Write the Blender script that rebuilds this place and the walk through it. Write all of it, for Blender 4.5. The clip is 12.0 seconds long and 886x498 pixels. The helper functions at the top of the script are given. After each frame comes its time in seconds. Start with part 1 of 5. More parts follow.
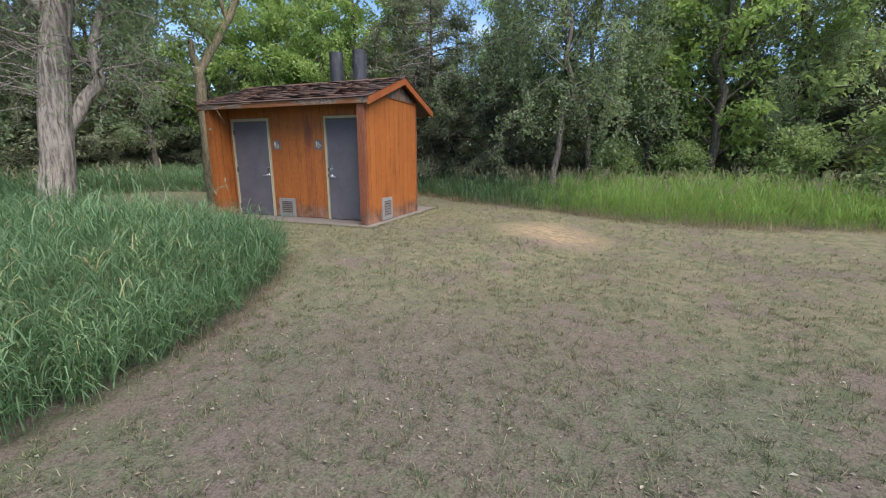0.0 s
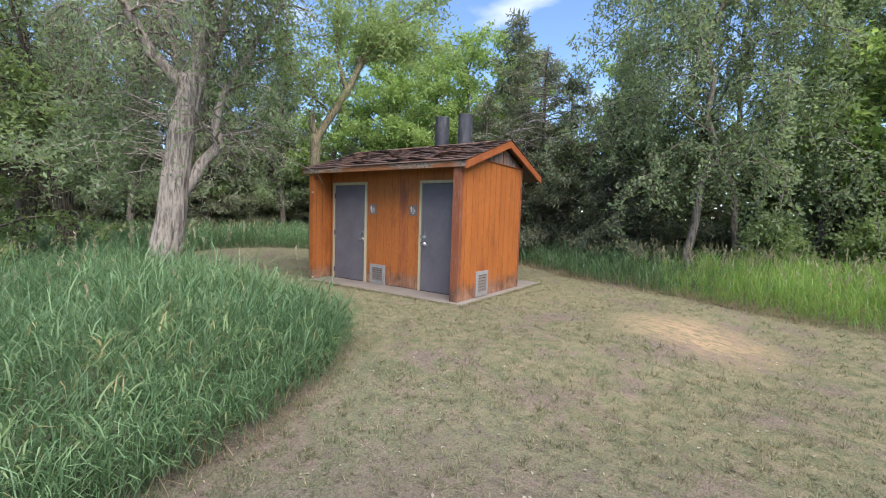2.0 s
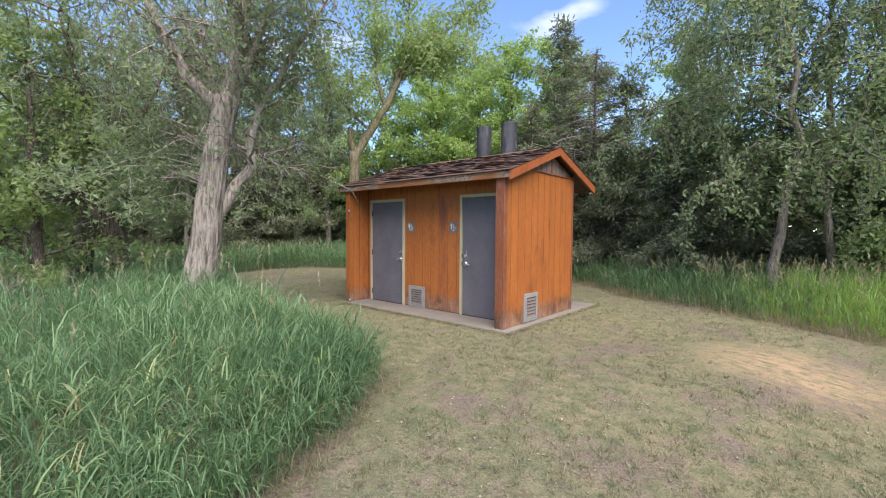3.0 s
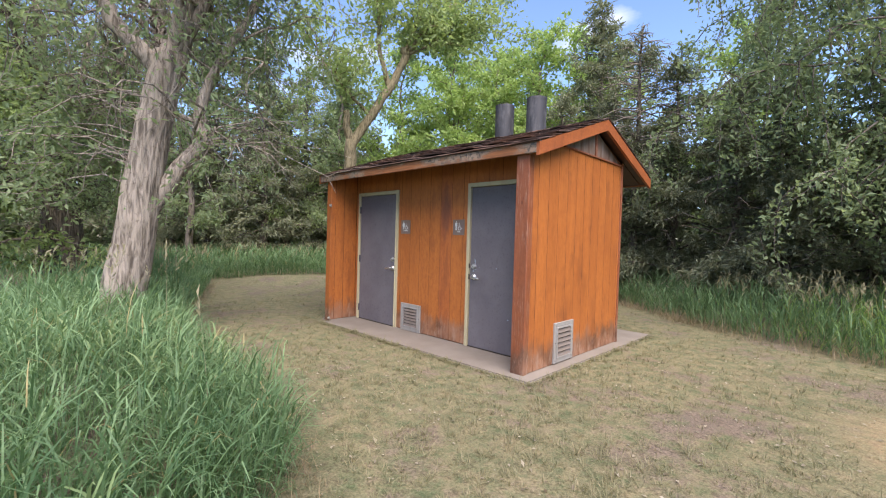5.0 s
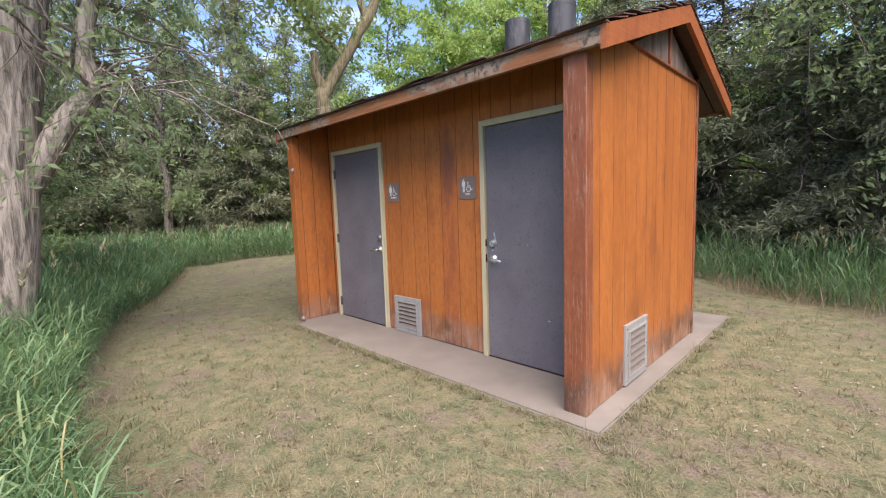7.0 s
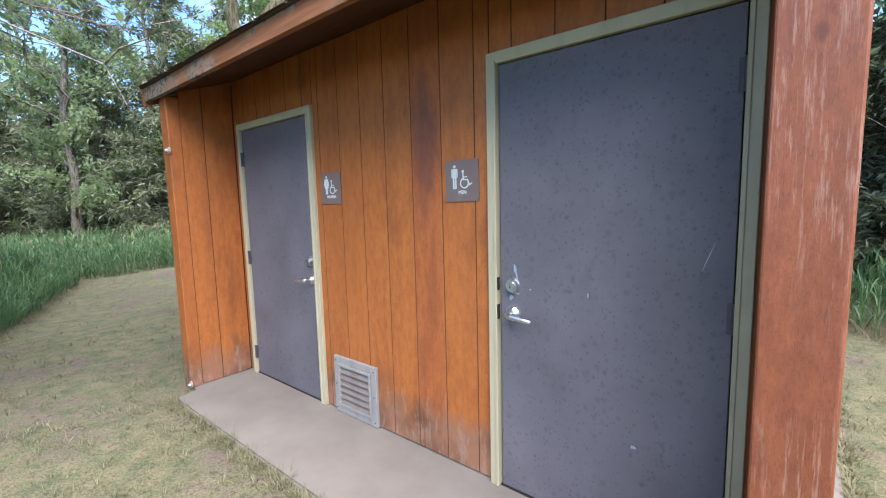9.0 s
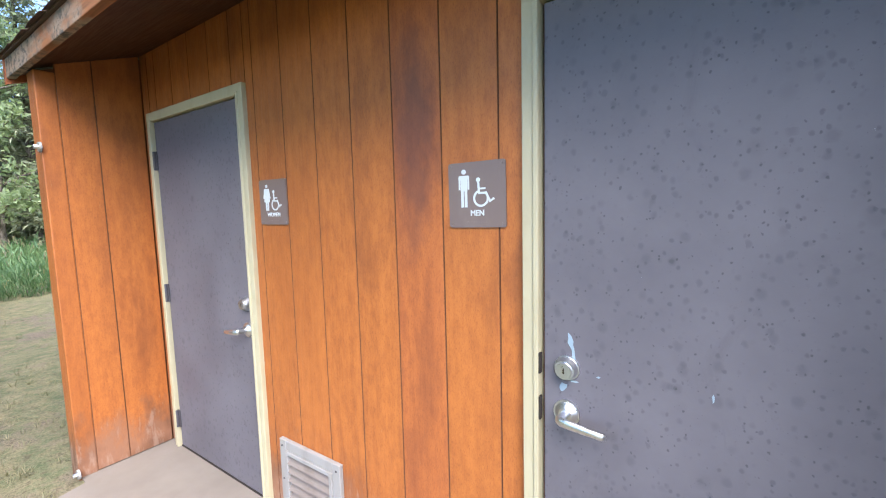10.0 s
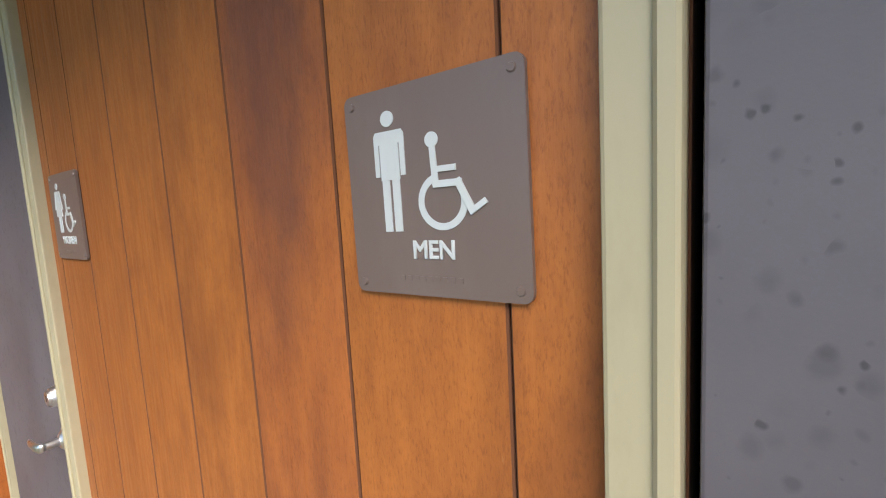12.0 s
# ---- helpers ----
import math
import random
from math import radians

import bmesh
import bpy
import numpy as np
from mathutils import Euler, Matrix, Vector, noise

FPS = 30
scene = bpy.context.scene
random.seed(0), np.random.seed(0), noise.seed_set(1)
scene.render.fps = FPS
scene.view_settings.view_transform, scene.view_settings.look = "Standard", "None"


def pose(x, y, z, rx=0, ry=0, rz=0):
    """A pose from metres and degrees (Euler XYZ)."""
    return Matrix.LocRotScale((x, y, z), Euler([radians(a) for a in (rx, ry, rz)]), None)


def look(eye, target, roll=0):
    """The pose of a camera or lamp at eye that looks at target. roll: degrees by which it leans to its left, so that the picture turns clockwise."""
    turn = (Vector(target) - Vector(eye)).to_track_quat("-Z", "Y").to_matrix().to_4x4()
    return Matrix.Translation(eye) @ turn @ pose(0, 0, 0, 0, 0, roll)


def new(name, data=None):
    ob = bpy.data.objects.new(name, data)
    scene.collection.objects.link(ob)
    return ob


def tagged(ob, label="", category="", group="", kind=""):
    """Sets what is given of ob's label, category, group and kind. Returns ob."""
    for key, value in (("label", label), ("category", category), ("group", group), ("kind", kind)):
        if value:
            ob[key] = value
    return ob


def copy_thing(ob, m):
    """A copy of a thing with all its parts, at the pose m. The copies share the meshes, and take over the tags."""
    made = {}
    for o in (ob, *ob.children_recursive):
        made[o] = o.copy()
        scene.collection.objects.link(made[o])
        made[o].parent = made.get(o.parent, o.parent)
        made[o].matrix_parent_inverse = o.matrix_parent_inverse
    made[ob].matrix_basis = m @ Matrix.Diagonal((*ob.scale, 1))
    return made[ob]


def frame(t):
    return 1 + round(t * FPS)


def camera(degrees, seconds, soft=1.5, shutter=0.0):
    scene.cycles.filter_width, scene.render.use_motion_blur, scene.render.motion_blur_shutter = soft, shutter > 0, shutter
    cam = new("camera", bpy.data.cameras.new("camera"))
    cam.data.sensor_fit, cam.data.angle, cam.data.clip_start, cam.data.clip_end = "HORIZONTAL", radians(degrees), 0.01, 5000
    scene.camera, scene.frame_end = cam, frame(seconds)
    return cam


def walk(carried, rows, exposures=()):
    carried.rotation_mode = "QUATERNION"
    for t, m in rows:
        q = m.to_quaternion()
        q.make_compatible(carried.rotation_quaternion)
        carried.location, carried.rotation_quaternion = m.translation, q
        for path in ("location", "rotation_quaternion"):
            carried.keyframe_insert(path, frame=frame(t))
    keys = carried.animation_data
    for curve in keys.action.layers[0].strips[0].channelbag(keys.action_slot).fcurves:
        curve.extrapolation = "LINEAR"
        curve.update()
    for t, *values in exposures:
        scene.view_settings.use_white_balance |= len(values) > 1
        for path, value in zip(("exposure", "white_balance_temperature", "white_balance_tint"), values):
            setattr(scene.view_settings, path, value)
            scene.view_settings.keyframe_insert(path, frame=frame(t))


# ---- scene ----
cam = camera(92.4, 12.0, soft=1.1)
PATH = [
    (0, (4.164, -7.506, 1.327), (3.479, -5.677, 0.893), 0.0),
    (0.5, (4.08, -7.232, 1.309), (3.245, -5.464, 0.892), 0.3),
    (1, (3.93, -6.92, 1.348), (3.061, -5.16, 0.965), 0.3),
    (1.5, (3.856, -6.609, 1.404), (2.829, -4.913, 1.148), 1.6),
    (2, (3.776, -6.354, 1.432), (2.636, -4.718, 1.277), 1.8),
    (2.5, (3.597, -6.09, 1.451), (2.404, -4.49, 1.321), 1.2),
    (3, (3.433, -5.759, 1.464), (2.116, -4.256, 1.377), 0.4),
    (3.2, (3.358, -5.621, 1.477), (1.987, -4.165, 1.458), 0.6),
    (5, (2.381, -4.127, 1.357), (0.984, -2.697, 1.312), 1.7),
    (5.5, (2.097, -3.757, 1.334), (0.648, -2.396, 1.118), -1.8),
    (6, (1.864, -3.467, 1.369), (0.365, -2.162, 1.143), -1.7),
    (6.5, (1.528, -3.205, 1.386), (0.106, -1.814, 1.18), -1.8),
    (7, (1.193, -2.927, 1.368), (-0.209, -1.514, 1.165), -1.9),
    (7.2, (1.075, -2.793, 1.395), (-0.322, -1.375, 1.198), -1.9),
    (8.8, (0.042, -1.827, 1.427), (-1.227, -0.297, 1.209), -0.6),
    (9, (-0.103, -1.712, 1.42), (-1.363, -0.174, 1.2), -1.4),
    (9.5, (-0.435, -1.458, 1.446), (-1.587, 0.165, 1.249), -4.8),
    (10, (-0.699, -1.151, 1.487), (-1.841, 0.479, 1.289), -1.4),
    (10.5, (-0.886, -0.856, 1.487), (-2.025, 0.771, 1.253), 0.4),
    (11, (-1.008, -0.611, 1.481), (-2.122, 1.037, 1.273), -2.1),
    (11.5, (-1.097, -0.415, 1.511), (-2.267, 1.192, 1.297), -3.4),
    (12, (-1.133, -0.326, 1.508), (-2.272, 1.304, 1.297), -3.1),
]
EXPOSURES = [(0.0, 1.08, 6450, 15), (1.0, 1.28, 6450, 15), (2.5, 1.38, 6600, 15), (5.0, 1.56, 6900, 20), (5.5, 1.59, 6910, 20), (6.0, 1.71, 6920, 21), (6.5, 1.67, 6935, 21), (7.2, 1.62, 6900, 21), (8.8, 1.84, 6050, 14), (9.5, 2.40, 6100, 15), (10.0, 2.56, 6350, 15), (10.5, 2.48, 6750, 15), (11.2, 2.15, 7150, 15), (12.0, 2.0, 7300, 15)]
walk(cam, [(t, look(eye, target, roll)) for t, eye, target, roll in PATH], EXPOSURES)


# ---- world and sun ----
SUN_FROM = Vector((0.60, -0.38, 1.02)).normalized()
world = bpy.data.worlds.new("sky")
scene.world = world
world.use_nodes = True
wn, wl = world.node_tree.nodes, world.node_tree.links
sky = wn.new("ShaderNodeTexSky")
sky.sky_type = "NISHITA"
sky.sun_disc = False
sky.sun_elevation = math.asin(SUN_FROM.z)
sky.sun_rotation = math.atan2(SUN_FROM.x, SUN_FROM.y)
sky.air_density, sky.dust_density, sky.ozone_density = 1.0, 0.0, 6.0
cl_co = wn.new("ShaderNodeTexCoord")
cl_map = wn.new("ShaderNodeMapping")
cl_map.inputs["Scale"].default_value = (1.6, 1.6, 4.0)
cl_noise = wn.new("ShaderNodeTexNoise")
cl_noise.inputs["Scale"].default_value = 2.2
cl_noise.inputs["Detail"].default_value = 8.0
cl_ramp = wn.new("ShaderNodeValToRGB")
cl_ramp.color_ramp.elements[0].position = 0.59
cl_ramp.color_ramp.elements[1].position = 0.80
cl_mix = wn.new("ShaderNodeMix")
cl_mix.data_type = "RGBA"
cl_mix.inputs["B"].default_value = (4.2, 4.6, 5.3, 1)
wl.new(cl_co.outputs["Generated"], cl_map.inputs["Vector"])
wl.new(cl_map.outputs["Vector"], cl_noise.inputs["Vector"])
wl.new(cl_noise.outputs["Fac"], cl_ramp.inputs["Fac"])
wl.new(cl_ramp.outputs["Color"], cl_mix.inputs["Factor"])
wl.new(sky.outputs["Color"], cl_mix.inputs["A"])
wl.new(cl_mix.outputs["Result"], wn["Background"].inputs["Color"])
wn["Background"].inputs["Strength"].default_value = 0.115
sun = new("sun", bpy.data.lights.new("sun", "SUN"))
sun.data.energy, sun.data.angle, sun.data.color = 3.5, radians(64), (1.0, 0.94, 0.85)
sun.matrix_world = look(SUN_FROM * 60, (0, 0, 0))


# ---- materials ----
def srgb(r, g, b):
    f = lambda c: c / 12.92 if c <= 0.04045 else ((c + 0.055) / 1.055) ** 2.4
    return (f(r / 255), f(g / 255), f(b / 255), 1)


class Mat:
    """A node material with a Principled shader, and short ways to add nodes."""

    def __init__(self, name, rough=0.7, metal=0.0, spec=0.5):
        self.m = bpy.data.materials.new(name)
        self.m.use_nodes = True
        self.n, self.l = self.m.node_tree.nodes, self.m.node_tree.links
        self.p = self.n["Principled BSDF"]
        self.p.inputs["Roughness"].default_value = rough
        self.p.inputs["Metallic"].default_value = metal
        self.p.inputs["Specular IOR Level"].default_value = spec
        self.bump_last = None

    def node(self, kind, **inputs):
        nd = self.n.new(kind)
        for k, v in inputs.items():
            self.put(nd, k.replace("_", " "), v)
        return nd

    def put(self, nd, key, v):
        if isinstance(v, bpy.types.NodeSocket):
            self.l.new(v, nd.inputs[key])
        else:
            nd.inputs[key].default_value = v

    def coords(self, scale=(1, 1, 1), world=False, jitter=False):
        if world:
            src = self.n.new("ShaderNodeNewGeometry").outputs["Position"]
        else:
            src = self.n.new("ShaderNodeTexCoord").outputs["Object"]
        if jitter:
            r = self.n.new("ShaderNodeObjectInfo").outputs["Random"]
            k = self.node("ShaderNodeVectorMath")
            k.operation = "MULTIPLY_ADD"
            c = self.node("ShaderNodeCombineXYZ", X=r, Y=r, Z=r)
            self.l.new(c.outputs[0], k.inputs[0])
            k.inputs[1].default_value = (37.0, 53.0, 71.0)
            self.l.new(src, k.inputs[2])
            src = k.outputs[0]
        mp = self.node("ShaderNodeMapping", Vector=src)
        mp.inputs["Scale"].default_value = scale
        return mp.outputs["Vector"]

    def noise(self, co, scale, detail=4.0, rough=0.55, dist=0.0):
        return self.node("ShaderNodeTexNoise", Vector=co, Scale=scale, Detail=detail, Roughness=rough, Distortion=dist).outputs["Fac"]

    def ramp(self, fac, a, b):
        r = self.node("ShaderNodeMapRange", Value=fac)
        r.inputs["From Min"].default_value, r.inputs["From Max"].default_value = a, b
        return r.outputs["Result"]

    def mix(self, fac, a, b, mode="MIX"):
        m = self.n.new("ShaderNodeMix")
        m.data_type, m.blend_type = "RGBA", mode
        self.put(m, "Factor", fac), self.put(m, "A", a), self.put(m, "B", b)
        return m.outputs["Result"]

    def math(self, op, a, b=0.0):
        m = self.n.new("ShaderNodeMath")
        m.operation = op
        for i, v in enumerate((a, b)):
            if isinstance(v, bpy.types.NodeSocket):
                self.l.new(v, m.inputs[i])
            else:
                m.inputs[i].default_value = v
        return m.outputs[0]

    def bump(self, height, strength, dist=0.01):
        b = self.node("ShaderNodeBump", Height=height, Strength=strength, Distance=dist)
        if self.bump_last:
            self.l.new(self.bump_last, b.inputs["Normal"])
        self.bump_last = b.outputs["Normal"]
        self.l.new(self.bump_last, self.p.inputs["Normal"])

    def colour(self, c):
        self.put(self.p, "Base Color", c)
        return self

    def rough(self, v):
        self.put(self.p, "Roughness", v)


def wood(name, base, dark, pale, weather=0.5, along=(1, 1, 0.05), worn=0.0, stain=None):
    """Stained cedar: grain along one axis, blotchy stain, worn pale and dark marks."""
    k = Mat(name, 0.62, spec=0.35)
    co = k.coords(along, jitter=True)
    fine = k.noise(co, 95, 5, 0.65)
    broad = k.noise(co, 14, 3, 0.6, 0.6)
    blot = k.noise(k.coords((1, 1, 0.45), world=True), 2.3, 5, 0.6)
    mott = k.noise(k.coords((1, 1, 0.4), jitter=True), 28, 5, 0.7)
    c = k.mix(k.ramp(k.math("ADD", k.math("MULTIPLY", broad, 0.35), k.math("MULTIPLY", mott, 0.65)), 0.30, 0.58), dark, base)
    c = k.mix(k.math("MULTIPLY", k.ramp(fine, 0.5, 0.8), 0.25), c, dark)
    c = k.mix(k.math("MULTIPLY", k.ramp(blot, 0.48, 0.75), 0.55), c, dark)
    pores = k.ramp(k.noise(k.coords((1, 1, 0.28), jitter=True), 330, 4, 0.75), 0.50, 0.70)
    c = k.mix(k.math("MULTIPLY", pores, 0.5), c, (dark[0] * 0.55, dark[1] * 0.5, dark[2] * 0.5, 1))
    smear = k.ramp(k.noise(k.coords((1.6, 1.6, 0.5), world=True), 2.9, 4, 0.55, 0.4), 0.56, 0.70)
    c = k.mix(k.math("MULTIPLY", smear, 0.42), c, (dark[0] * 0.5, dark[1] * 0.52, dark[2] * 0.85, 1))
    ob = k.n.new("ShaderNodeObjectInfo").outputs["Random"]
    c = k.mix(k.math("MULTIPLY", k.math("POWER", ob, 1.6), 0.30), c, dark)
    pos = k.n.new("ShaderNodeSeparateXYZ")
    k.l.new(k.n.new("ShaderNodeNewGeometry").outputs["Position"], pos.inputs[0])
    splash = k.math("SUBTRACT", 0.78, k.math("MULTIPLY", pos.outputs["Z"], 1.5))
    sp = k.noise(k.coords((1, 1, 0.5), world=True), 7, 5, 0.65)
    fac = k.ramp(k.math("ADD", sp, splash), 0.78, 1.05)
    soot = k.ramp(k.noise(k.coords((1, 1, 1), world=True), 1.9, 4, 0.6), 0.42, 0.60)
    c = k.mix(k.math("MULTIPLY", fac, weather), c, k.mix(soot, (0.052, 0.034, 0.026, 1), (0.225, 0.125, 0.082, 1)))
    flecks = k.ramp(k.noise(k.coords((1, 1, 0.25), jitter=True), 60, 6, 0.75), 0.67, 0.76)
    c = k.mix(k.math("MULTIPLY", flecks, 0.5), c, pale)
    bleach = k.ramp(k.math("ADD", k.noise(k.coords((1, 1, 0.3), world=True), 16, 6, 0.75), k.math("MULTIPLY", splash, 0.25)), 0.66, 0.78)
    c = k.mix(k.math("MULTIPLY", bleach, 0.5 * weather), c, (0.36, 0.27, 0.215, 1))
    if worn:
        rub = k.ramp(k.noise(k.coords((1, 1, 0.07), jitter=True), 75, 6, 0.75), 0.52, 0.60)
        patchy = k.ramp(k.noise(k.coords((1, 1, 0.5), world=True), 4.5, 4, 0.6), 0.36, 0.52)
        c = k.mix(k.math("MULTIPLY", k.math("MULTIPLY", rub, patchy), worn), c, pale)
        knot = k.node("ShaderNodeTexVoronoi", Vector=k.coords((1, 1, 0.55), jitter=True), Scale=4.2)
        ringed = k.math("SINE", k.math("MULTIPLY", knot.outputs["Distance"], 95.0))
        near = k.ramp(knot.outputs["Distance"], 0.17, 0.05)
        c = k.mix(k.math("MULTIPLY", near, k.ramp(ringed, -0.6, 1.2)), c, (dark[0] * 0.55, dark[1] * 0.5, dark[2] * 0.5, 1))
    if stain:
        sx = k.math("DIVIDE", k.math("SUBTRACT", pos.outputs["X"], stain[0]), 0.10)
        sz = k.math("DIVIDE", k.math("SUBTRACT", pos.outputs["Z"], stain[1]), 0.36)
        ring = k.math("SQRT", k.math("ADD", k.math("MULTIPLY", sx, sx), k.math("MULTIPLY", sz, sz)))
        ring = k.math("ADD", ring, k.math("MULTIPLY", k.math("SUBTRACT", sp, 0.5), 2.2))
        c = k.mix(k.math("MULTIPLY", k.ramp(ring, 1.15, 0.35), 0.62), c, (0.088, 0.036, 0.032, 1))
    k.colour(c)
    k.rough(k.ramp(fine, -0.6, 1.5))
    k.bump(fine, 0.3, 0.004)
    k.bump(pores, -0.3, 0.002)
    k.bump(broad, 0.15, 0.006)
    return k.m


MAT_SIDING = wood("cedar_siding", (0.390, 0.128, 0.030, 1), (0.235, 0.071, 0.019, 1), (0.35, 0.238, 0.14, 1), 0.75)
MAT_SIDING_RED = wood("red_stained_siding", (0.375, 0.116, 0.031, 1), (0.215, 0.062, 0.022, 1), (0.35, 0.238, 0.14, 1), 0.75, stain=(-1.62, 1.72))
MAT_POST = wood("cedar_post", (0.235, 0.074, 0.030, 1), (0.125, 0.038, 0.018, 1), (0.36, 0.235, 0.175, 1), 0.75, worn=0.38)
MAT_BARGE = wood("barge_board_wood", (0.3024, 0.0936, 0.03024, 1), (0.1944, 0.054, 0.01872, 1), (0.36, 0.216, 0.144, 1), 0.0, (1, 0.05, 1))
# Soffit brown is taken darker than the plywood, standing in for under-eave shade.
MAT_SOFFIT = wood("shaded_soffit_plywood", (0.070, 0.028, 0.012, 1), (0.030, 0.013, 0.007, 1), (0.13, 0.075, 0.04, 1), 0.0, (0.05, 1, 1))


def fascia_mat():
    k = Mat("lichened_fascia", 0.8)
    co = k.coords((0.05, 1, 1))
    base = k.mix(k.ramp(k.noise(co, 60, 5), 0.3, 0.7), (0.136, 0.0528, 0.0208, 1), (0.264, 0.1, 0.036, 1))
    w = k.coords((0.45, 1, 1), world=True)
    grey = k.ramp(k.noise(w, 3.1, 5, 0.65), 0.48, 0.58)
    c = k.mix(k.math("MULTIPLY", grey, 0.75), base, (0.24, 0.20, 0.155, 1))
    lich = k.ramp(k.noise(k.coords((1, 1, 1), world=True), 22, 5, 0.7), 0.50, 0.57)
    lf = k.math("MULTIPLY", lich, grey)
    c = k.mix(lf, c, (0.06, 0.054, 0.046, 1))
    k.colour(c)
    k.bump(k.noise(co, 80, 4), 0.3, 0.004)
    k.bump(lf, 0.4, 0.004)
    return k.m


def grey_panel_mat():
    k = Mat("weathered_panel", 0.8)
    co = k.coords((1, 1, 0.2), world=True)
    k.colour(k.mix(k.ramp(k.noise(co, 12, 5), 0.35, 0.65), (0.095, 0.048, 0.027, 1), (0.19, 0.155, 0.13, 1)))
    k.bump(k.noise(co, 60, 4), 0.3, 0.004)
    return k.m


def shingle_mat():
    k = Mat("asphalt_shingle", 0.92, spec=0.25)
    r = k.n.new("ShaderNodeObjectInfo").outputs["Random"]
    co = k.coords((1, 1, 1), world=True)
    grit = k.noise(co, 240, 3, 0.7)
    big = k.noise(co, 2.4, 4)
    c = k.mix(r, (0.042, 0.032, 0.029, 1), (0.108, 0.066, 0.053, 1))
    c = k.mix(k.math("MULTIPLY", k.ramp(big, 0.48, 0.62), 0.7), c, (0.155, 0.078, 0.05, 1))
    c = k.mix(k.math("MULTIPLY", k.ramp(grit, 0.45, 0.75), 0.5), c, (0.05, 0.04, 0.04, 1))
    k.colour(c)
    k.bump(grit, 0.5, 0.004)
    return k.m


def door_mat():
    k = Mat("slate_door_paint", 0.6, spec=0.3)
    co = k.coords((1, 1, 1), world=True)
    tone = k.noise(co, 2.5, 5, 0.6)
    c = k.mix(k.ramp(tone, 0.35, 0.7), (0.095, 0.088, 0.101, 1), (0.130, 0.121, 0.135, 1))
    wob = k.node("ShaderNodeTexNoise", Vector=co, Scale=60.0, Detail=2.0).outputs["Color"]
    wv = k.node("ShaderNodeVectorMath")
    wv.operation = "MULTIPLY_ADD"
    k.l.new(wob, wv.inputs[0])
    wv.inputs[1].default_value = (0.009, 0.0, 0.009)
    k.l.new(k.coords((1, 0.01, 0.85), world=True), wv.inputs[2])
    warped = wv.outputs[0]
    for sc, share, big_r, amount, dark in ((16.0, 0.30, 0.28, 0.20, 0.052), (27.0, 0.55, 0.32, 0.24, 0.042), (41.0, 0.55, 0.32, 0.27, 0.038), (70.0, 0.34, 0.34, 0.33, 0.028), (130.0, 0.12, 0.36, 0.5, 0.018)):
        spot = k.node("ShaderNodeTexVoronoi", Vector=warped, Scale=sc)
        rnd = k.node("ShaderNodeSeparateXYZ", Vector=spot.outputs["Color"])
        pick = k.math("LESS_THAN", rnd.outputs["X"], share)
        rad = k.math("ADD", 0.07, k.math("MULTIPLY", rnd.outputs["Y"], big_r * 0.8))
        blob = k.math("MULTIPLY", k.ramp(k.math("SUBTRACT", rad, spot.outputs["Distance"]), -0.10, 0.13), pick)
        c = k.mix(k.math("MULTIPLY", blob, amount), c, (dark, dark * 0.97, dark * 1.1, 1))
    smear = k.ramp(k.noise(k.coords((1, 1, 0.5), world=True), 5.5, 6, 0.7, 0.8), 0.60, 0.72)
    c = k.mix(k.math("MULTIPLY", smear, 0.3), c, (0.075, 0.068, 0.075, 1))
    chips = k.ramp(k.noise(co, 33, 4, 0.8), 0.745, 0.76)
    c = k.mix(k.math("MULTIPLY", chips, 0.7), c, (0.4, 0.42, 0.46, 1))
    k.colour(c)
    k.rough(k.ramp(tone, -0.8, 1.35))
    k.bump(k.noise(co, 150, 3), 0.06, 0.003)
    k.bump(tone, 0.05, 0.01)
    return k.m


def paint_mat(name, col, dirt, rough=0.55):
    k = Mat(name, rough, spec=0.4)
    co = k.coords((1, 1, 0.3), world=True)
    c = k.mix(k.math("MULTIPLY", k.ramp(k.noise(co, 9, 6, 0.65), 0.5, 0.75), 0.5), col, dirt)
    chips = k.ramp(k.noise(k.coords((1, 1, 1), world=True), 40, 5, 0.75), 0.72, 0.76)
    k.colour(k.mix(k.math("MULTIPLY", chips, 0.6), c, (0.12, 0.07, 0.045, 1)))
    k.bump(k.noise(co, 90, 3), 0.12, 0.003)
    return k.m


def metal_mat(name, col, rough, spots=0.3):
    k = Mat(name, rough, 1.0)
    co = k.coords((1, 1, 1), world=True)
    n = k.noise(co, 45, 5, 0.7)
    k.colour(k.mix(k.math("MULTIPLY", k.ramp(n, 0.5, 0.7), spots), col, (0.16, 0.12, 0.09, 1)))
    k.rough(k.ramp(n, 0.3 - rough, 1.7 - rough * 0.6))
    return k.m


def concrete_mat():
    k = Mat("concrete", 0.88, spec=0.3)
    co = k.coords((1, 1, 1), world=True)
    big, grit = k.noise(co, 1.8, 5, 0.6), k.noise(co, 120, 4, 0.7)
    c = k.mix(k.ramp(big, 0.35, 0.7), (0.155, 0.135, 0.116, 1), (0.205, 0.183, 0.160, 1))
    c = k.mix(k.math("MULTIPLY", k.ramp(grit, 0.5, 0.75), 0.3), c, (0.17, 0.14, 0.115, 1))
    spot = k.ramp(k.noise(co, 14, 6, 0.75), 0.63, 0.74)
    c = k.mix(k.math("MULTIPLY", spot, 0.35), c, (0.11, 0.09, 0.07, 1))
    k.colour(c)
    k.bump(grit, 0.25, 0.004)
    return k.m


